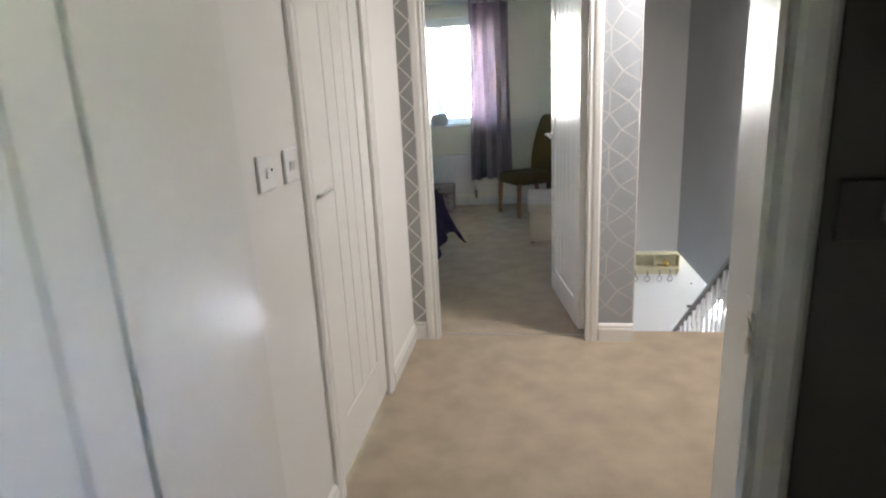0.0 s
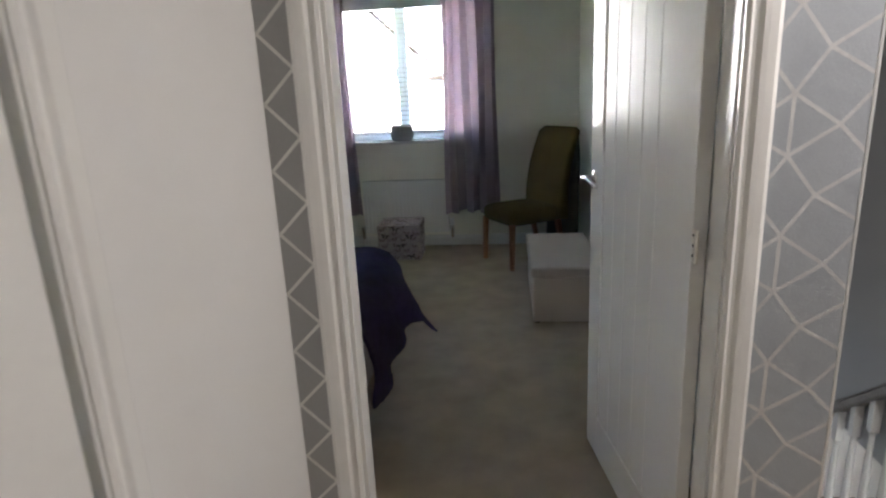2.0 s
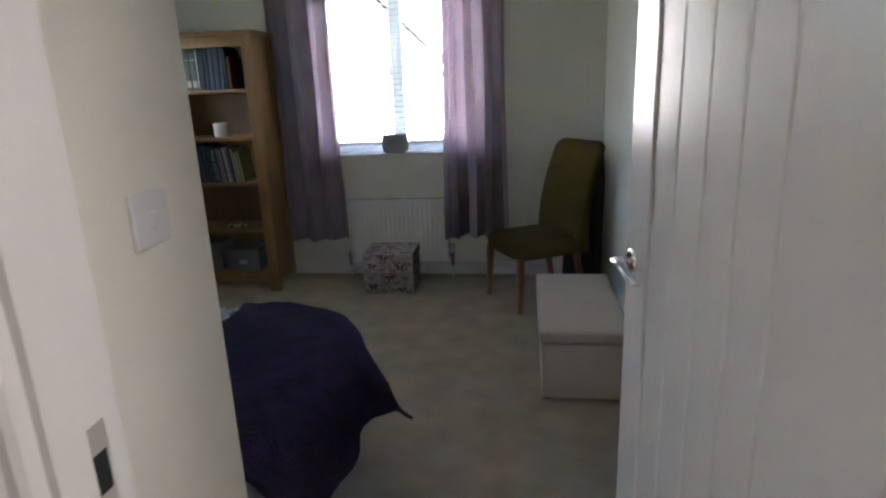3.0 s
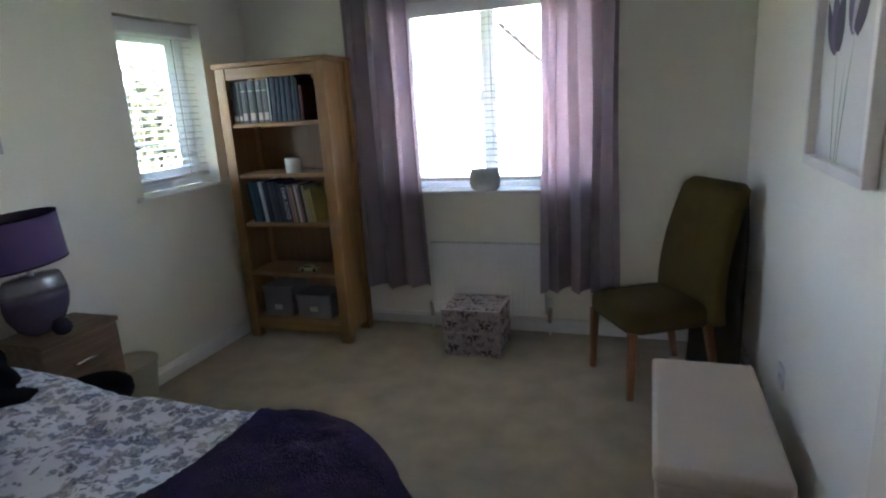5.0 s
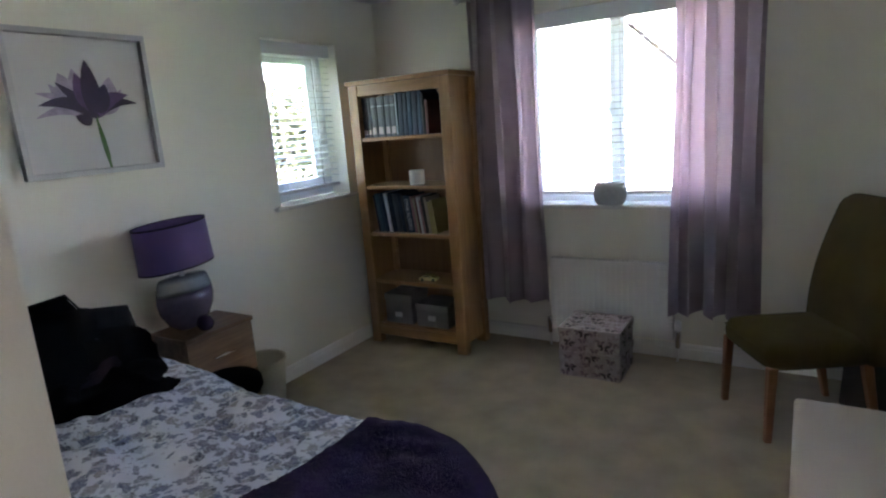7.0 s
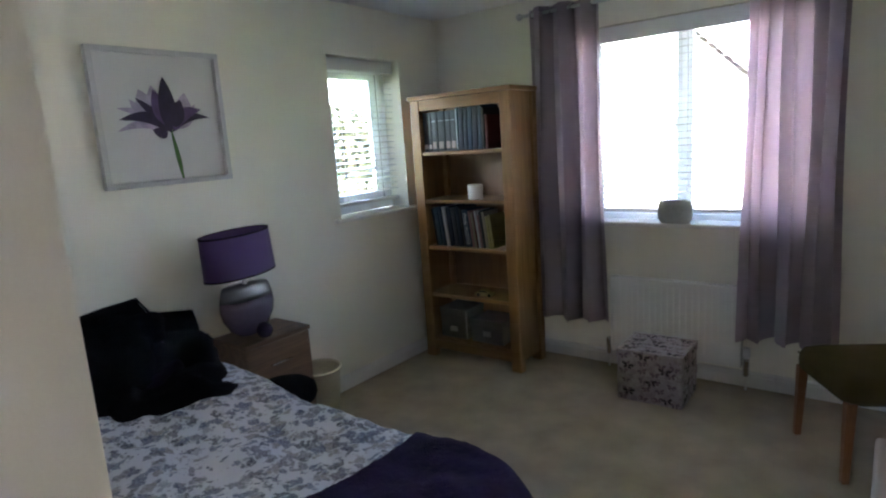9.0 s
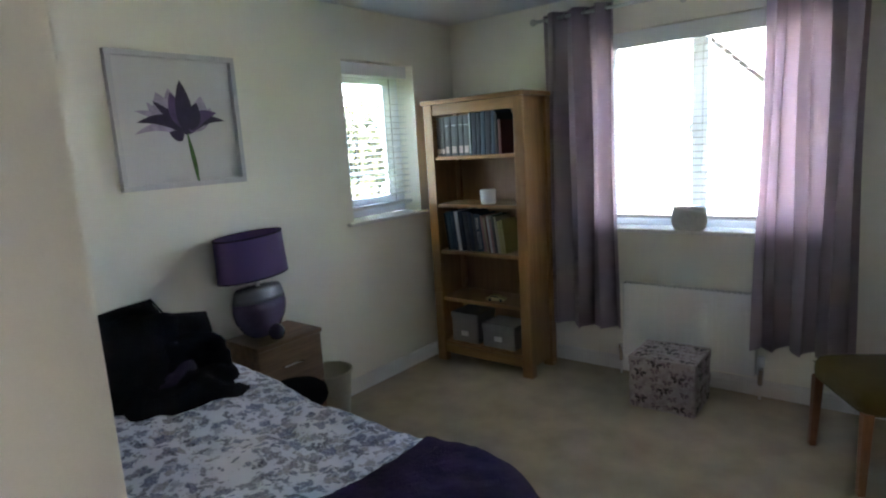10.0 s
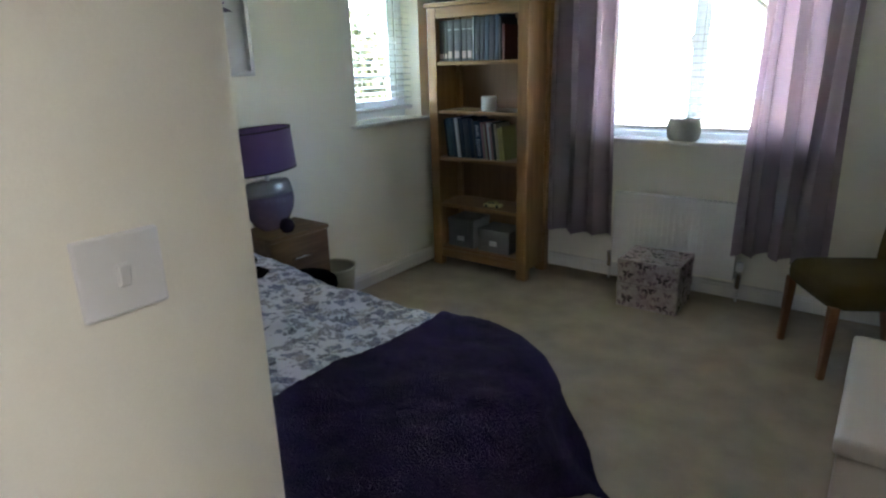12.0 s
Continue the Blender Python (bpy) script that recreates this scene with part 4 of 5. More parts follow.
def butterfly(bm, put, cx, cy, size, tilt):
    """A flat butterfly of four wings and a body, laid on a face by put(u, v)."""
    c, s = math.cos(tilt), math.sin(tilt)
    for sg in (-1, 1):
        for wing in (((0.05, 0.05), (0.35, 0.42), (0.85, 0.45), (1.0, 0.25), (0.75, 0.0), (0.3, -0.06)), ((0.05, -0.04), (0.4, -0.08), (0.62, -0.25), (0.55, -0.5), (0.3, -0.55), (0.1, -0.3))):
            vs = [bm.verts.new(put(cx + size * (sg * a * c - b * s), cy + size * (sg * a * s + b * c))) for a, b in wing]
            bm.faces.new(vs if sg > 0 else vs[::-1])


def printed_face(name, put, w, h, parent, rnd, lift):
    """Rows of butterflies in three inks over one face of a box."""
    for ink, mat in enumerate(WING):
        bm = bmesh.new()
        size = (0.040, 0.028, 0.022)[ink]
        n = max(2, int(w / 0.12)) if ink == 0 else int(w / 0.075)
        for q in range(max(1, round(h / 0.085)) if ink == 0 else max(1, round(h / 0.055))):
            for k in range(n):
                cx = (k + 0.5 + rnd.uniform(-0.25, 0.25) + 0.25 * (q % 2)) / n * w
                cy = (q + 0.5 + rnd.uniform(-0.2, 0.2)) * h / max(1, round(h / (0.085 if ink == 0 else 0.055)))
                sz = size * rnd.uniform(0.8, 1.1)
                if sz < cx < w - sz and 0.55 * sz < cy < h - 0.45 * sz:
                    butterfly(bm, lambda a, b: put(a, b, lift + 0.0002 * (2 - ink)), cx, cy, sz, rnd.uniform(-0.35, 0.35))
        tagged(part(name, bm, mat, parent), kind="stuff")


BW, BD = 0.365, 0.325
for z0, hh in ((0.0, 0.155), (0.156, 0.145)):
    rnd = random.Random(int(z0 * 100) + 3)
    bb = thing("gift_box", "stacked card box printed with butterflies before the radiator", "storage box", pose(-1.115, 3.515, z0, 0, 0, 1), "butterfly boxes")
    low = hh - 0.052
    base = part("base", box_bm(0.004, 0.004, 0, BW - 0.004, BD - 0.004, low + 0.004, 0.002), BOXP, bb)
    lid = part("lid", box_bm(0, 0, low, BW, BD, hh, 0.003), BOXP, bb)
    printed_face("butterfly_print", lambda a, b, e: (0.004 + a, 0.004 - e, b), BW - 0.008, low, base, rnd, 0.0006)
    printed_face("butterfly_print", lambda a, b, e: (BW - 0.004 + e, 0.004 + a, b), BD - 0.008, low, base, rnd, 0.0006)
    printed_face("butterfly_print", lambda a, b, e: (a, -e, low + b), BW, 0.052, lid, rnd, 0.0006)
    printed_face("butterfly_print", lambda a, b, e: (BW + e, a, low + b), BD, 0.052, lid, rnd, 0.0006)
    if z0:
        printed_face("butterfly_print", lambda a, b, e: (a, b, hh + e), BW, BD, lid, rnd, 0.0006)

# ---- bed ----
TOP, XF, YF = 0.545, -0.66, 1.71      # bed top, foot edge, far edge
bed = thing("bed", "divan bed with a pale base standing against the wall", "bed", (0, 0, 0))
BASE = surface("pale_divan_cloth", (0.42, 0.40, 0.40), 0.9, 0.08, 6, 300, 0.2)
TICK = surface("white_ticking", (0.66, 0.65, 0.64), 0.85, 0.05, 6, 300, 0.15)
part("base", box_bm(-2.60, 0.70, 0.045, XF - 0.03, YF - 0.03, 0.30, 0.015, 2), BASE, bed)
part("mattress", box_bm(-2.60, 0.69, 0.302, XF - 0.015, YF - 0.015, 0.515, 0.045, 4), TICK, bed, smooth=True)
for x in (-2.5, XF - 0.12):
    for y in (0.78, YF - 0.12):
        part("castor", moved(lathe_bm([(0.02, 0), (0.026, 0.01), (0.026, 0.04), (0.015, 0.046)], 12), Matrix.Translation((x, y, 0))), BLACK, bed)


def over_edge(e, r, flare):
    """How far out and down a cloth lies, e past an edge rounded by r."""
    if e <= 0:
        return 0.0, 0.0
    q = min(e / r, math.pi / 2)
    rest = max(0.0, e - r * math.pi / 2)
    return r * math.sin(q) + flare * rest, r * (1 - math.cos(q)) + rest * math.sqrt(max(0.05, 1 - flare * flare))


def drape(a, b, lift, puff, seed, flare, corner):
    """Where a cloth point (a, b) comes to lie on the bed, whose far foot corner is rounded."""
    cx, cy = XF - corner, YF - corner
    p = Vector((a * 5 + seed, b * 5, seed))
    h = puff * noise.noise(p) + puff * 0.5 * noise.noise(p * 2.7)
    if a > cx and b > cy:
        d = Vector((a - cx, b - cy))
        way, dist = d.normalized(), d.length
        start = Vector((cx, cy))
    elif a > cx:
        way, dist, start = Vector((1, 0)), a - cx, Vector((cx, b))
    elif b > cy:
        way, dist, start = Vector((0, 1)), b - cy, Vector((a, cy))
    else:
        return (a, b, TOP + lift + h)
    out, down = over_edge(dist - corner, 0.07 + lift, flare)
    ripple = 0.018 * math.sin((a - b) * 17 + seed) * min(1, down * 4)
    q = start + way * (min(dist, corner) + out + ripple)
    return (q.x, q.y, TOP + lift - down + h * (1 if down < 0.04 else 0.5))


def cloth(bm, thick):
    bmesh.ops.recalc_face_normals(bm, faces=bm.faces[:])
    bmesh.ops.solidify(bm, geom=bm.faces[:], thickness=thick)
    return bm


def duvet_at(u, v):
    a = -2.36 + 1.42 * u
    plump = 0.05 * max(0.0, min(1.0, (-1.75 - a) / 0.35)) ** 0.7
    return drape(a, 0.70 + 1.26 * v, 0.02 + plump, 0.026, 3.0, 0.12, 0.10)


duvet = thing("duvet", "white duvet printed with blue and grey flowers on the bed", "duvet", (0, 0, 0))
part("cover", cloth(grid_bm(100, 80, duvet_at), -0.012), DUVET, duvet, smooth=True)
part("hem", tube_bm([duvet_at(k / 60, 1.0) for k in range(61)], 0.009, 8), DUVET, duvet, "rolled hem of the duvet cover", True)
part("hem", tube_bm([duvet_at(0.0, k / 40) for k in range(41)], 0.009, 8), DUVET, duvet, "rolled hem of the duvet cover", True)


def throw_at(u, v):
    b = 0.70 + 1.12 * v
    left = -1.085 + 0.02 * math.sin(b * 9) - 0.05 * (1 - v)
    corner = max(0.0, (v - 0.55) / 0.45)
    hem = XF + 0.42 - 0.07 * v + 0.15 * corner ** 2
    a = left + (hem - left) * u
    x, y, z = drape(a, b, 0.046, 0.018, 8.0, 0.10 + 0.38 * corner * u, 0.26)
    return (x, y, z)


tbm = cloth(grid_bm(110, 110, throw_at), -0.012)
for vv in tbm.verts:
    k = vv.co * 90
    vv.co += Vector((noise.noise(k), noise.noise(k + Vector((5, 0, 0))), noise.noise(k + Vector((0, 7, 0))))) * 0.0035
solo("throw_blanket", tbm, PLUSH, "deep purple plush throw draped over the bed's foot", "blanket", smooth=True)


def cushion(label, m, w, h, t, mat, seed):
    """A stuffed square cushion with pinched corners and a piped seam."""
    c = thing("cushion", label, "cushion", m, "cushions on the bed")

    def f(side):
        def g(u, v):
            x, y = 2 * u - 1, 2 * v - 1
            full = max(0.0, (1 - x ** 4) * (1 - y ** 4)) ** 0.55
            sx, sy = math.sqrt(1 - 0.12 * y * y), math.sqrt(1 - 0.12 * x * x)
            x, y = x * sx, y * sy
            n = noise.noise(Vector((x * 2 + seed, y * 2, seed))) * 0.034
            n += 0.009 * noise.noise(Vector((x * 6 + seed, y * 6, seed)))
            return (x * w / 2 + n * 0.8, side * (t / 2 * full + n * full), y * h / 2 + n * 0.8)
        return g
    bm = merge(grid_bm(22, 22, f(1)), grid_bm(22, 22, f(-1)))
    bmesh.ops.remove_doubles(bm, verts=bm.verts[:], dist=0.0012)
    bmesh.ops.recalc_face_normals(bm, faces=bm.faces[:])
    part("cover", bm, mat, c, smooth=True)
    pts = [(x, y) for x, y in ((-1, -1), (-0.5, -1), (0, -1), (0.5, -1), (1, -1), (1, -0.5), (1, 0), (1, 0.5), (1, 1), (0.5, 1), (0, 1), (-0.5, 1), (-1, 1), (-1, 0.5), (-1, 0), (-1, -0.5), (-1, -1))]
    seam = [f(1)((x + 1) / 2, (y + 1) / 2) for x, y in pts]
    part("piping", tube_bm(seam, 0.005, 6), mat, c)
    return c


def by_corner(corner, rx, ry, rz, w, h, up=1):
    """A cushion's pose from where its outer corner lies."""
    turn = pose(0, 0, 0, rx, ry, rz)
    return Matrix.Translation(Vector(corner) - turn @ Vector((w / 2, 0, up * h / 2))) @ turn


def scatter(label, corner, rx, ry, rz, w, h, t, mat, seed, up=1):
    cushion(label, by_corner(corner, rx, ry, rz, w, h, up), w, h, t, mat, seed)


scatter("large black cushion leaning on the wall at the bed's head", (-2.53, 1.58, 0.965), -14, -12, 86, 0.62, 0.44, 0.25, INKBLACK, 2.1)
scatter("black cushion propped among others on the bed", (-2.42, 1.755, 0.848), -24, 8, 80, 0.50, 0.40, 0.25, INKBLACK, 5.3)
scatter("black cushion slumped over the one below it", (-2.34, 1.775, 0.745), -42, 12, 78, 0.50, 0.38, 0.24, INKBLACK, 7.7)
scatter("black cushion lying slumped on the duvet", (-2.23, 1.765, 0.648), -70, 4, 74, 0.52, 0.40, 0.16, INKBLACK, 8.7)
cushion("black cushion wedged between the others on the bed", pose(-2.30, 1.32, 0.730, -30, 4, 86), 0.50, 0.42, 0.22, INKBLACK, 3.9)
scatter("dark plum cushion in front of the black ones", (-2.11, 1.56, 0.585), -44, -4, 80, 0.44, 0.36, 0.15, DPURPLE, 6.4, -1)
cushion("white pillow behind the dark cushions on the bed", pose(-2.48, 0.95, 0.665, -60, 0, 90), 0.50, 0.40, 0.16, TICK, 1.4)

# ---- bedside ----
ns = thing("nightstand", "walnut-veneer two-drawer nightstand beside the bed", "nightstand", (-2.638, 1.945, 0))
NW, ND, NH = 0.40, 0.285, 0.615
part("top", box_bm(0, 0, NH - 0.022, ND + 0.008, NW, NH, 0.002), WALNUT, ns)
part("carcass", merge(box_bm(0.0, 0.004, 0.0, ND - 0.016, 0.02, NH - 0.022), box_bm(0, NW - 0.02, 0, ND - 0.016, NW - 0.004, NH - 0.022), box_bm(0, 0.02, 0, 0.01, NW - 0.02, NH - 0.022), box_bm(0.01, 0.02, 0.05, ND - 0.016, NW - 0.02, 0.066)), WALNUT, ns)
for z0, z1 in ((0.07, 0.325), (0.33, 0.588)):
    dr = part("drawer_front", box_bm(ND - 0.016, 0.006, z0, ND, NW - 0.006, z1, 0.0015), WALNUT, ns)
    zz = (z0 + z1) / 2 + 0.02
    part("handle", tube_bm([(ND, NW / 2 - 0.06, zz - 0.004), (ND + 0.02, NW / 2 - 0.055, zz), (ND + 0.027, NW / 2, zz + 0.005), (ND + 0.02, NW / 2 + 0.055, zz), (ND, NW / 2 + 0.06, zz - 0.004)], 0.0055, 8), CHROME, dr, "chrome bow handle", True)

lamp = thing("table_lamp", "plum glazed table lamp with a purple oval shade", "lamp", pose(-2.512, 2.095, NH + 0.001, 0, 0, 4))
part("body", lathe_bm([(0.05, 0.0), (0.062, 0.004), (0.112, 0.04), (0.148, 0.10), (0.158, 0.15), (0.154, 0.195)], 40, sx=0.52), CERAMIC, lamp, "glossy plum glaze", True)
part("shoulder", lathe_bm([(0.1542, 0.1955), (0.149, 0.215), (0.138, 0.25), (0.128, 0.264), (0.05, 0.268)], 40, sx=0.52), CERAMICT, lamp, "grey glazed shoulder", True)
part("stem", lathe_bm([(0.012, 0.268), (0.012, 0.36)], 14), STEEL, lamp)
shade_bm = merge(lathe_bm([(0.20, 0.325), (0.192, 0.535)], 48, sx=0.60, closed=False), lathe_bm([(0.197, 0.326), (0.189, 0.534)], 48, sx=0.60, closed=False))
part("shade", moved(shade_bm, Matrix.Rotation(radians(2.5), 4, "X")), SHADE, lamp, "purple fabric shade with dark trim", True)
for rr, zz in ((0.2005, 0.325), (0.1925, 0.535)):
    part("trim", moved(lathe_bm([(rr - 0.006, zz - 0.004), (rr + 0.001, zz - 0.004), (rr + 0.001, zz + 0.004), (rr - 0.006, zz + 0.004)], 48, sx=0.60, closed=False), Matrix.Rotation(radians(2.5), 4, "X")), DPURPLE, lamp, "", True)
solo("glass_ball", moved(lathe_bm([(0.012, 0), (0.03, 0.008), (0.041, 0.03), (0.041, 0.046), (0.03, 0.07), (0.012, 0.08)], 24), Matrix.Translation((-2.388, 2.095, NH + 0.001))), surface("dark_purple_glass", (0.035, 0.02, 0.05), 0.06, 0.2, 8, 60, 0.0), "small round dark purple glass tealight on the nightstand", "ornament", smooth=True)

BINC = surface("cream_bin", (0.50, 0.45, 0.32), 0.6, 0.12, 9, 90, 0.1)
wb = thing("waste_bin", "cream waste bin standing by the nightstand", "waste bin", (-2.475, 2.47, 0))
part("bucket", lathe_bm([(0.095, 0.0), (0.10, 0.006), (0.128, 0.295), (0.131, 0.30), (0.126, 0.302), (0.122, 0.292), (0.096, 0.01), (0.01, 0.008)], 32), BINC, wb, smooth=True)
part("rim", lathe_bm([(0.124, 0.292), (0.135, 0.292), (0.136, 0.306), (0.125, 0.306)], 32, closed=False), BINC, wb, smooth=True)
tub = thing("round_stool", "low round black padded stool beside the bed", "stool", (-2.165, 2.015, 0))
part("seat", lathe_bm([(0.02, 0.36), (0.14, 0.362), (0.15, 0.385), (0.146, 0.42), (0.12, 0.442), (0.05, 0.452), (0.008, 0.453)], 36), INKBLACK, tub, smooth=True)
for k in range(4):
    a = math.pi / 4 + k * math.pi / 2
    part("leg", tube_bm([(0.09 * math.cos(a), 0.09 * math.sin(a), 0.362), (0.12 * math.cos(a), 0.12 * math.sin(a), 0.0)], 0.012, 10), BLACK, tub)

# ---- pictures ----
PRINT = surface("print_paper", (0.58, 0.575, 0.57), 0.6, 0.03, 4, 200, 0.02)
FRAMEG = surface("silver_grey_frame", (0.50, 0.50, 0.51), 0.4, 0.05, 8, 120, 0.03, metal=0.1)
FRAMEC = surface("pale_frame", (0.68, 0.66, 0.63), 0.4, 0.05, 8, 120, 0.03)
INK = {k: surface("ink_" + k, c, 0.7, 0.35, 22, 160, 0.0) for k, c in dict(dark=(0.035, 0.020, 0.055), plum=(0.10, 0.055, 0.15), pale=(0.36, 0.30, 0.40), green=(0.06, 0.14, 0.035)).items()}


def framed(name, label, m, w, h, mat, bar, deep):
    """A box frame; local x runs across the picture, z up, and it faces local -y."""
    p = thing(name, label, "picture", m)
    part("frame", merge(box_bm(0, -deep, 0, w, 0, bar, 0.002), box_bm(0, -deep, h - bar, w, 0, h, 0.002), box_bm(0, -deep, bar, bar, 0, h - bar, 0.002), box_bm(w - bar, -deep, bar, w, 0, h - bar, 0.002)), mat, p)
    part("print", box_bm(bar, -0.008, bar, w - bar, -0.002, h - bar), PRINT, p)
    return p


def petal_bm(base, tip, width, y, bend=0.0, n=9):
    """A flat pointed petal shape."""
    b, t = Vector(base), Vector(tip)
    d = t - b
    s = Vector((-d.y, d.x)).normalized()
    bm = bmesh.new()
    L, R = [], []
    for i in range(n + 1):
        k = i / n
        c = b + d * k + s * bend * math.sin(math.pi * k)
        half = width / 2 * math.sin(math.pi * min(1, 0.10 + 0.90 * k) ** 0.8) ** 0.8 if k < 1 else 0.0004
        L.append(bm.verts.new((c.x + s.x * half, y, c.y + s.y * half)))
        R.append(bm.verts.new((c.x - s.x * half, y, c.y - s.y * half)))
    for i in range(n):
        bm.faces.new((L[i], L[i + 1], R[i + 1], R[i]))
    return bm


pic = framed("flower_picture", "framed print of a purple water lily on a green stem", Matrix.Translation((XL + 0.001, 1.553, 1.415)) @ FACE_X, 0.618, 0.616, FRAMEG, 0.024, 0.034)


def lily(u, v):
    return ((u - 0.585) * 0.665 + 0.333, (v - 0.45) * 0.65 + 0.277)


k = 0
for base, tip, wd, ink, bend in (((0.57, 0.45), (0.40, 0.70), 0.13, "pale", 0.03), ((0.60, 0.45), (0.73, 0.68), 0.12, "pale", -0.03), ((0.55, 0.43), (0.33, 0.63), 0.07, "pale", 0.02), ((0.56, 0.43), (0.49, 0.73), 0.10, "pale", 0.01), ((0.62, 0.44), (0.80, 0.60), 0.06, "pale", -0.02),
                                 ((0.58, 0.42), (0.24, 0.57), 0.045, "pale", -0.02), ((0.57, 0.42), (0.22, 0.41), 0.04, "pale", -0.03), ((0.60, 0.42), (0.245, 0.49), 0.055, "dark", -0.035), ((0.60, 0.42), (0.90, 0.50), 0.045, "dark", 0.03), ((0.61, 0.43), (0.84, 0.56), 0.065, "plum", 0.025),
                                 ((0.59, 0.44), (0.37, 0.64), 0.045, "dark", 0.0), ((0.60, 0.45), (0.69, 0.63), 0.085, "dark", -0.005), ((0.59, 0.46), (0.50, 0.70), 0.08, "plum", 0.01), ((0.595, 0.44), (0.58, 0.79), 0.085, "dark", 0.0), ((0.56, 0.38), (0.46, 0.42), 0.05, "dark", 0.0)):
    k += 1
    part("petal", petal_bm(lily(*base), lily(*tip), wd, -0.0085 - 0.0002 * k, bend), INK[ink], pic)
part("flower_stem", petal_bm(lily(0.64, 0.04), lily(0.59, 0.50), 0.017, -0.0087, 0.004), INK["green"], pic, "green printed stem")
part("flower_stem", petal_bm(lily(0.636, 0.12), lily(0.60, 0.40), 0.018, -0.0088, 0.0), INK["green"], pic, "green printed stem")

pic2 = framed("tulip_picture", "pale framed print of purple flowers on thin stems", Matrix.Translation((XR - 0.001, 2.62, 1.247)) @ Matrix.Rotation(radians(-90), 4, "Z"), 0.618, 0.616, FRAMEC, 0.032, 0.036)
for j, (base, tip, wd, ink, bend) in enumerate((((0.36, 0.56), (0.16, 0.80), 0.07, "dark", 0.02), ((0.36, 0.56), (0.27, 0.86), 0.09, "plum", 0.01), ((0.37, 0.56), (0.40, 0.84), 0.09, "dark", 0.0), ((0.60, 0.62), (0.52, 0.90), 0.09, "plum", 0.01), ((0.60, 0.62), (0.66, 0.92), 0.10, "pale", -0.01), ((0.61, 0.62), (0.77, 0.88), 0.08, "dark", -0.01))):
    part("petal", petal_bm(lily(*base), lily(*tip), wd, -0.0086 - 0.0002 * j, bend), INK[ink], pic2)
for a, b in (((0.42, 0.06), (0.365, 0.58)), ((0.50, 0.06), (0.605, 0.64)), ((0.47, 0.06), (0.50, 0.5))):
    part("flower_stem", petal_bm(lily(*a), lily(*b), 0.008, -0.0084, 0.006), INK["green"], pic2, "thin green printed stem")

# ---- chair ----
chair = thing("dining_chair", "olive upholstered high-back chair with brown wooden legs", "chair", pose(0.076, 3.462, 0, 0, 0, -59.5))


def chair_leg(x, y, top, tx, ty):
    bm = bmesh.new()
    bmesh.ops.create_cube(bm, size=1)
    for v in bm.verts:
        up = v.co.z > 0
        s = 0.042 if up else 0.030
        v.co = (x + v.co.x * s + (0 if up else tx), y + v.co.y * s + (0 if up else ty), top if up else 0.0)
    bmesh.ops.bevel(bm, geom=bm.edges[:], offset=0.004, segments=1, affect="EDGES")
    return bm


for x, y, tx, ty in ((-0.207, -0.2, -0.006, -0.01), (0.207, -0.2, 0.006, -0.01), (-0.185, 0.225, 0.0, 0.07), (0.185, 0.225, 0.0, 0.07)):
    part("leg", chair_leg(x, y, 0.36, tx, ty), LEG, chair)


def seat_f(u, v):
    th = 2 * math.pi * u
    c, s = math.cos(th), math.sin(th)
    ex = lambda q: math.copysign(abs(q) ** 0.28, q)
    ring = [(0.0, 0.345), (0.9, 0.345), (0.985, 0.365), (1.0, 0.40), (0.985, 0.43), (0.94, 0.452), (0.8, 0.466), (0.45, 0.476), (0.0, 0.478)]
    r, z = ring[round(v * 8)]
    return (0.238 * r * ex(c), 0.015 + 0.25 * r * ex(s), z)


sb = grid_bm(64, 8, seat_f)
bmesh.ops.remove_doubles(sb, verts=sb.verts[:], dist=0.0005)
bmesh.ops.recalc_face_normals(sb, faces=sb.faces[:])
part("seat", sb, OLIVE, chair, "padded olive seat", True)


def back_outline(z):
    k = (z - 0.36) / 0.69
    return 0.252 - 0.012 * k - (0.05 * max(0.0, (k - 0.93) / 0.07) ** 2), 0.235 + 0.135 * k ** 1.4 - 0.03 * math.sin(math.pi * k)


def back_f(u, v):
    z = 0.36 + 0.69 * v
    half, yc = back_outline(z)
    th = 2 * math.pi * u
    c, s = math.cos(th), math.sin(th)
    t = 0.055 * (1 - 0.30 * v) * (1 if v < 0.97 else 0.6)
    return (half * math.copysign(abs(c) ** 0.3, c) + (0.018 if c > 0 else 0.0), yc + 0.008 + t * math.copysign(abs(s) ** 0.6, s), z)


bb_ = grid_bm(48, 26, back_f)
bmesh.ops.remove_doubles(bb_, verts=bb_.verts[:], dist=0.0005)
bmesh.ops.holes_fill(bb_, edges=bb_.edges[:])
bmesh.ops.recalc_face_normals(bb_, faces=bb_.faces[:])
part("backrest", bb_, OLIVE, chair, "tall padded olive backrest", True)
part("seam", tube_bm([(x * 0.2, -0.2355 + 0.01 * abs(x), 0.432) for x in (-1, -0.5, 0, 0.5, 1)], 0.003, 6), OLIVE, chair)

# upright dark sheet, added for the shadowed side of the chair's back
TAUPE_DARK = surface("chair_back_shade_tone", (0.048, 0.042, 0.034), 0.85, 0.2, 7, 220, 0.3)


def shade_sheet_f(u, v):
    th = 2 * math.pi * u
    c, s = math.cos(th), math.sin(th)
    k = 1 - 0.25 * v ** 4
    return (0.19 * k * math.copysign(abs(c) ** 0.4, c) + 0.004 * math.sin(9 * v), 0.028 * k * math.copysign(abs(s) ** 0.6, s) + 0.045 * v, 1.0 * v + 0.012 * math.sin(3 * th) * v)


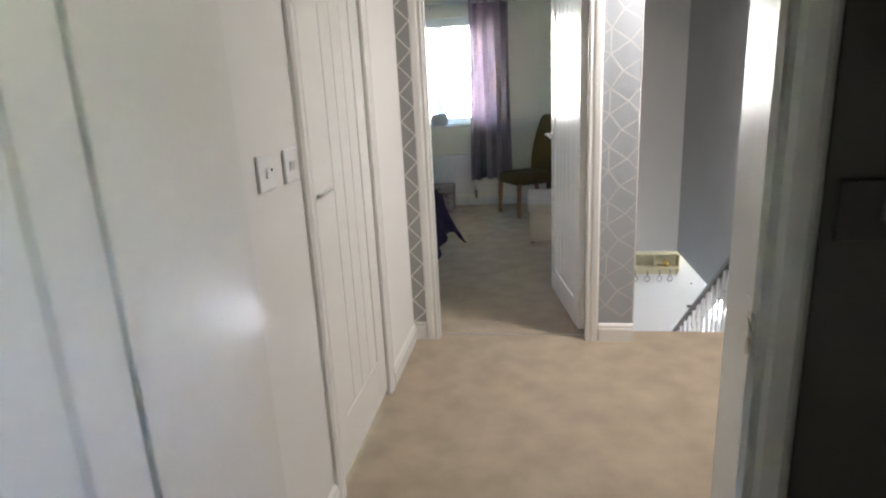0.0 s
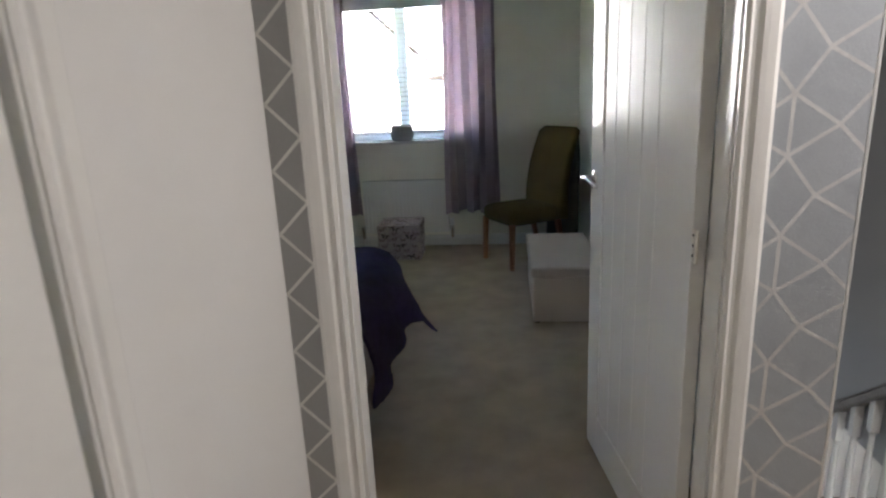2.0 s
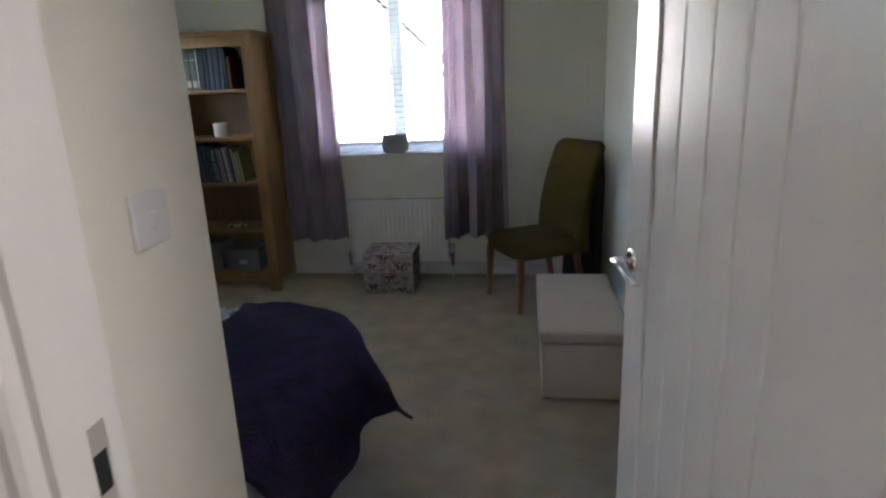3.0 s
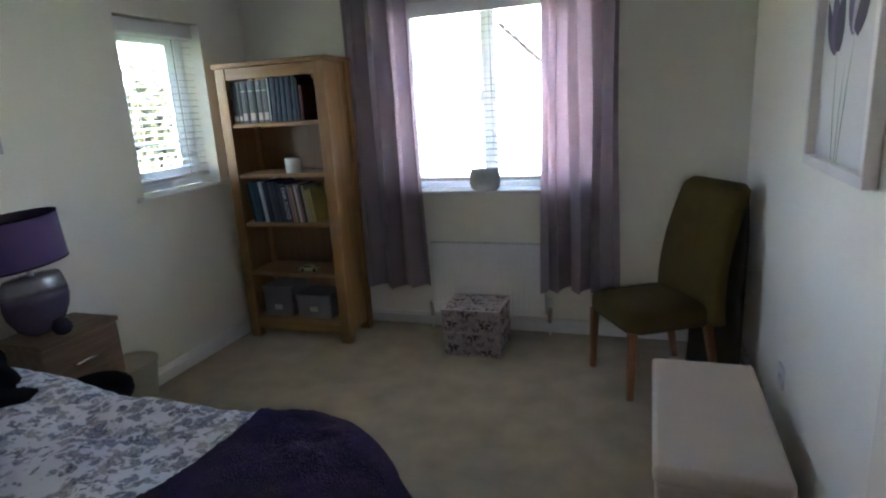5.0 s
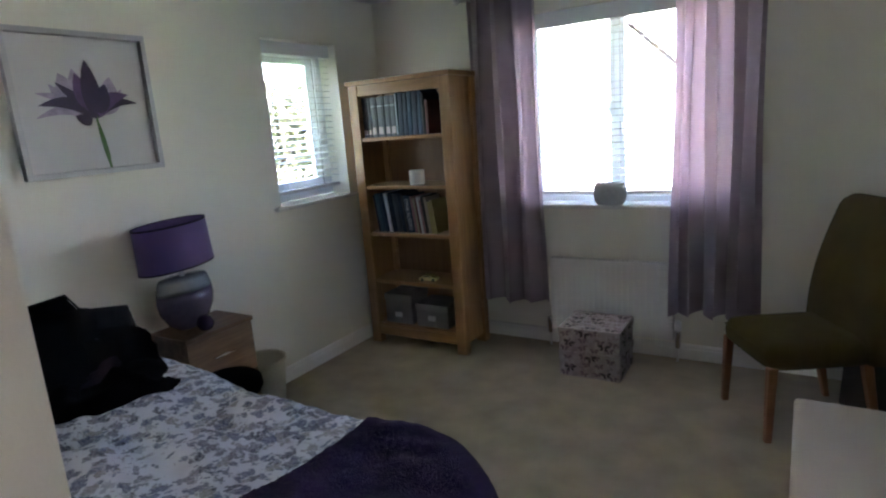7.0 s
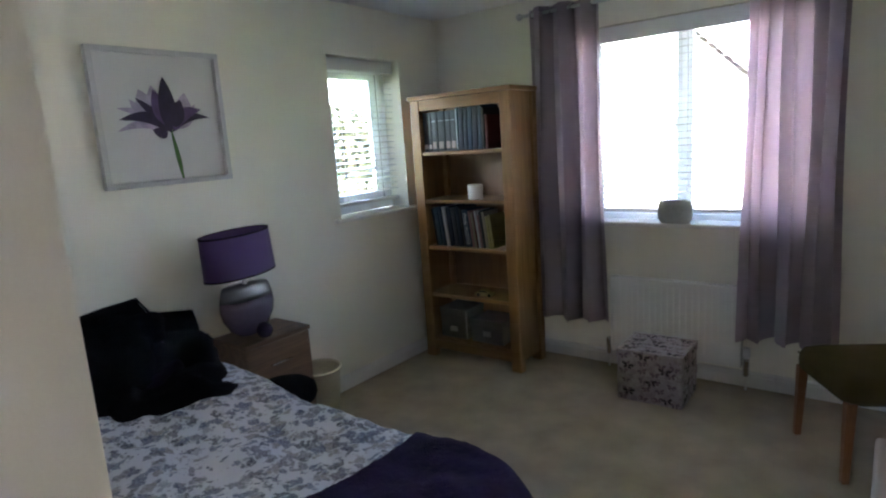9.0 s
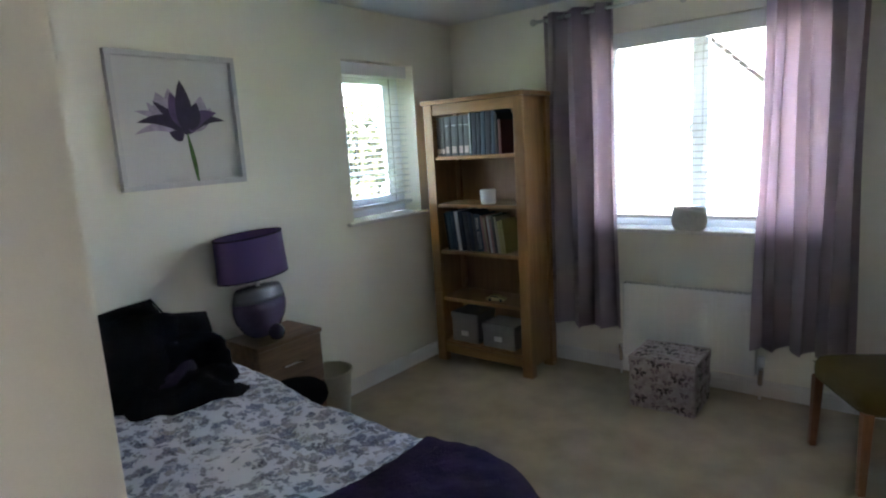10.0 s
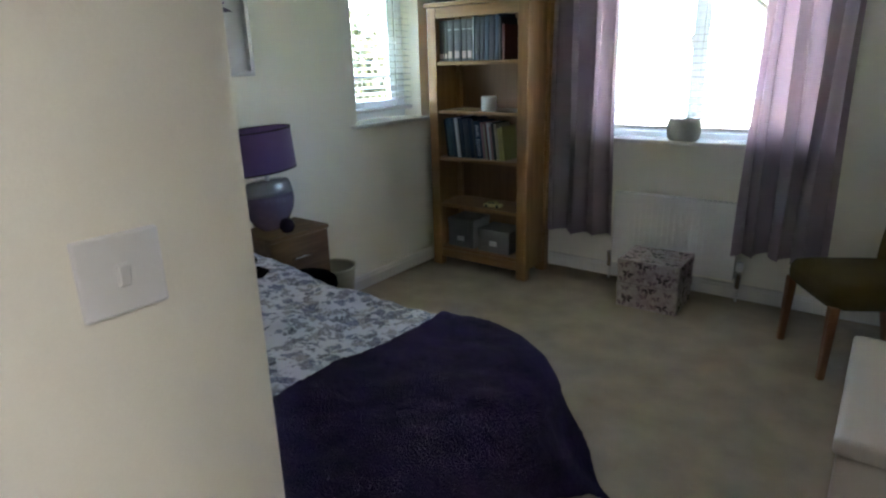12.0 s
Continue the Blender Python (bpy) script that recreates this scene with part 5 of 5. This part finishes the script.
bg = grid_bm(36, 16, shade_sheet_f)
bmesh.ops.remove_doubles(bg, verts=bg.verts[:], dist=0.0005)
bmesh.ops.holes_fill(bg, edges=bg.edges[:])
bmesh.ops.recalc_face_normals(bg, faces=bg.faces[:])
shade_sheet = thing("chair_back_shade", "dark taupe sheet standing in for the chair back's shaded side", "bag", pose(0.062, 3.452, 0, 0, 0, -56.7) @ Matrix.Translation((0.085, 0.355, 0)))
part("body", bg, TAUPE_DARK, shade_sheet, smooth=True)
part("top_loop", tube_bm([(-0.03, 0.06, 0.995), (-0.02, 0.065, 1.025), (0.02, 0.065, 1.025), (0.03, 0.06, 0.995)], 0.006, 8), TAUPE_DARK, shade_sheet)

# ---- ottoman ----
ott = thing("ottoman", "cream leatherette storage ottoman against the bedroom wall", "ottoman", (0.10, 2.085, 0))
part("box", box_bm(0.014, 0.012, 0.012, 0.396, 0.836, 0.285, 0.012, 3), CREAM, ott, smooth=False)
part("lid", box_bm(0.0, 0.0, 0.288, 0.41, 0.855, 0.352, 0.018, 4), CREAM, ott, "padded cream lid")
for x in (0.04, 0.35):
    for y in (0.05, 0.80):
        part("foot", lathe_bm([(0.018, 0), (0.02, 0.003), (0.02, 0.013)], 12, cx=x, cy=y), BLACK, ott)

# ---- outdoors ----
GRASS = surface("lawn", (0.10, 0.17, 0.04), 0.95, 0.3, 0.8, 25, 0.4)
ASPH = surface("pale_paving", (0.30, 0.29, 0.27), 0.9, 0.2, 0.7, 40, 0.3)
setting("ground", box_bm(-400, -400, -2.95, 400, 400, -2.9), GRASS, "mown lawn reaching into the distance", "ground")
setting("pavement", box_bm(-30, 7.0, -2.905, 30, 9.2, -2.85, 0.01), ASPH, "pale paved road in front of the houses", "pavement")
RENDER = surface("white_render", (0.78, 0.76, 0.72), 0.9, 0.05, 1.2, 60, 0.1)
TILE = surface("grey_roof_tile", (0.15, 0.145, 0.14), 0.85, 0.25, 3, 40, 0.2)
PANTILE = surface("pale_roof_tile", (0.42, 0.36, 0.31), 0.85, 0.2, 3, 40, 0.2)
house = thing("neighbour_house", "white rendered gabled house with dark verge tiles opposite", "house", (0, 0, 0))
EX, EZ, RXX, RZ, HY = -1.80, 2.22, -4.25, 4.56, 12.0
part("gable_wall", prism_bm([(2 * RXX - EX + 0.15, -2.9), (EX - 0.15, -2.9), (EX - 0.15, EZ - 0.05), (RXX, RZ - 0.2), (2 * RXX - EX + 0.15, EZ - 0.05)], "y", HY, HY + 7), RENDER, house)
sl = math.atan2(RZ - EZ, EX - RXX)
ln = math.hypot(RZ - EZ, EX - RXX)
roof = []
for sgn in (1, -1):
    c0, s0 = math.cos(sl), math.sin(sl)
    pts = [(RXX, RZ), (RXX + sgn * ln * c0, RZ - ln * s0), (RXX + sgn * ln * c0, RZ - ln * s0 - 0.09), (RXX, RZ - 0.09)]
    roof.append(prism_bm(pts, "y", HY - 0.05, HY + 7.1))
rf = part("roof", merge(*roof), PANTILE, house, "pale tiled pitched roof")
vt = mesh_of("verge_tile", box_bm(-0.10, -0.12, -0.06, 0.10, 0.02, 0.05, 0.01), TILE)
for i in range(11):
    o = new("verge_tile", vt)
    q = 0.2 + i * 0.31
    o.matrix_world = Matrix.Translation((RXX + q * math.cos(sl), HY - 0.05, RZ - q * math.sin(sl) + 0.02)) @ Matrix.Rotation(sl - 0.12, 4, "Y")
    o.parent = rf
for wx in (-5.1, -3.4):
    wnd = part("window", merge(box_bm(wx - 0.5, HY - 0.03, -0.4, wx + 0.5, HY + 0.02, -0.33), box_bm(wx - 0.5, HY - 0.03, 0.73, wx + 0.5, HY + 0.02, 0.8), box_bm(wx - 0.5, HY - 0.03, -0.33, wx - 0.43, HY + 0.02, 0.73), box_bm(wx + 0.43, HY - 0.03, -0.33, wx + 0.5, HY + 0.02, 0.73)), UPVC, house)
    part("pane", box_bm(wx - 0.43, HY - 0.012, -0.33, wx + 0.43, HY - 0.004, 0.73), surface("dim_pane", (0.45, 0.48, 0.5), 0.1, 0.05, 2, 20, 0.0), wnd)
wing = thing("neighbour_wing", "lower white house behind with pale tiled roof", "house", (0, 0, 0))
part("wall", box_bm(-1.9, 12.3, -2.9, 6.0, 18.0, 1.5), RENDER, wing)
rw = part("roof", prism_bm([(12.0, 1.72), (12.0, 1.80), (15.2, 2.6), (18.3, 1.64), (18.3, 1.55)], "x", -1.7, 6.2), PANTILE, wing, "pale tiled roof")
part("gutter", tube_bm([(-1.7, 11.95, 1.74), (6.2, 11.95, 1.74)], 0.05, 8), BLACK, wing, "dark gutter")
for wx in (-0.6, 1.6):
    part("window", box_bm(wx - 0.5, 12.26, -0.3, wx + 0.5, 12.31, 0.8, 0.01), UPVC, wing)


def tree(name, x, y, z0, h, spread, n, seed):
    t = thing(name, "leafy green tree standing beyond the side window", "tree", (x, y, z0))
    r = random.Random(seed)
    bark = surface("bark", (0.12, 0.09, 0.06), 0.95, 0.3, 5, 40, 0.5)
    leafm = surface("foliage", (0.042, 0.048, 0.02), 0.7, 0.5, 1.5, 9, 0.0)
    limbs = [tube_bm([(0, 0, 0), (0.05, 0.02, h * 0.25), (-0.03, 0.05, h * 0.5), (0.04, 0, h * 0.8)], 0.10, 10)]
    tips = []
    for i in range(16):
        a, f = r.random() * 6.28, 0.25 + 0.55 * r.random()
        L = spread * (0.5 + 0.5 * r.random()) * (1.15 - f)
        p0 = Vector((0, 0.03, h * f))
        p2 = p0 + Vector((math.cos(a) * L, math.sin(a) * L, 0.5 * L + 0.2))
        p1 = (p0 + p2) / 2 + Vector((0, 0, 0.15))
        limbs.append(tube_bm([p0, p1, p2], 0.03, 6))
        tips += [p1, p2, (p1 + p2) / 2]
    part("trunk", merge(*limbs), bark, t)
    verts, faces = [], []
    for i in range(n):
        c = r.choice(tips)
        p = c + Vector((r.gauss(0, 1), r.gauss(0, 1), r.gauss(0, 0.8))) * spread * 0.2
        e = Euler((r.random() * 6, r.random() * 6, r.random() * 6)).to_matrix()
        s = 0.05 + 0.06 * r.random()
        k = len(verts)
        for q in ((-0.5, 0, 0), (0, 0.35, 0.1), (0.6, 0, 0), (0, -0.35, 0.1)):
            verts.append(p + e @ (Vector(q) * s * 2))
        faces.append((k, k + 1, k + 2, k + 3))
    me = bpy.data.meshes.new("crown")
    me.from_pydata(verts, [], faces)
    me.materials.append(leafm)
    cr = new("crown", me)
    cr.parent = t
    return t


tree("tree", -8.4, 8.2, -2.9, 5.2, 2.3, 4200, 3)
tree("tree", -10.5, 10.8, -2.9, 5.6, 2.6, 4200, 9)
tree("tree", -9.6, 5.6, -2.9, 4.6, 2.0, 1800, 12)
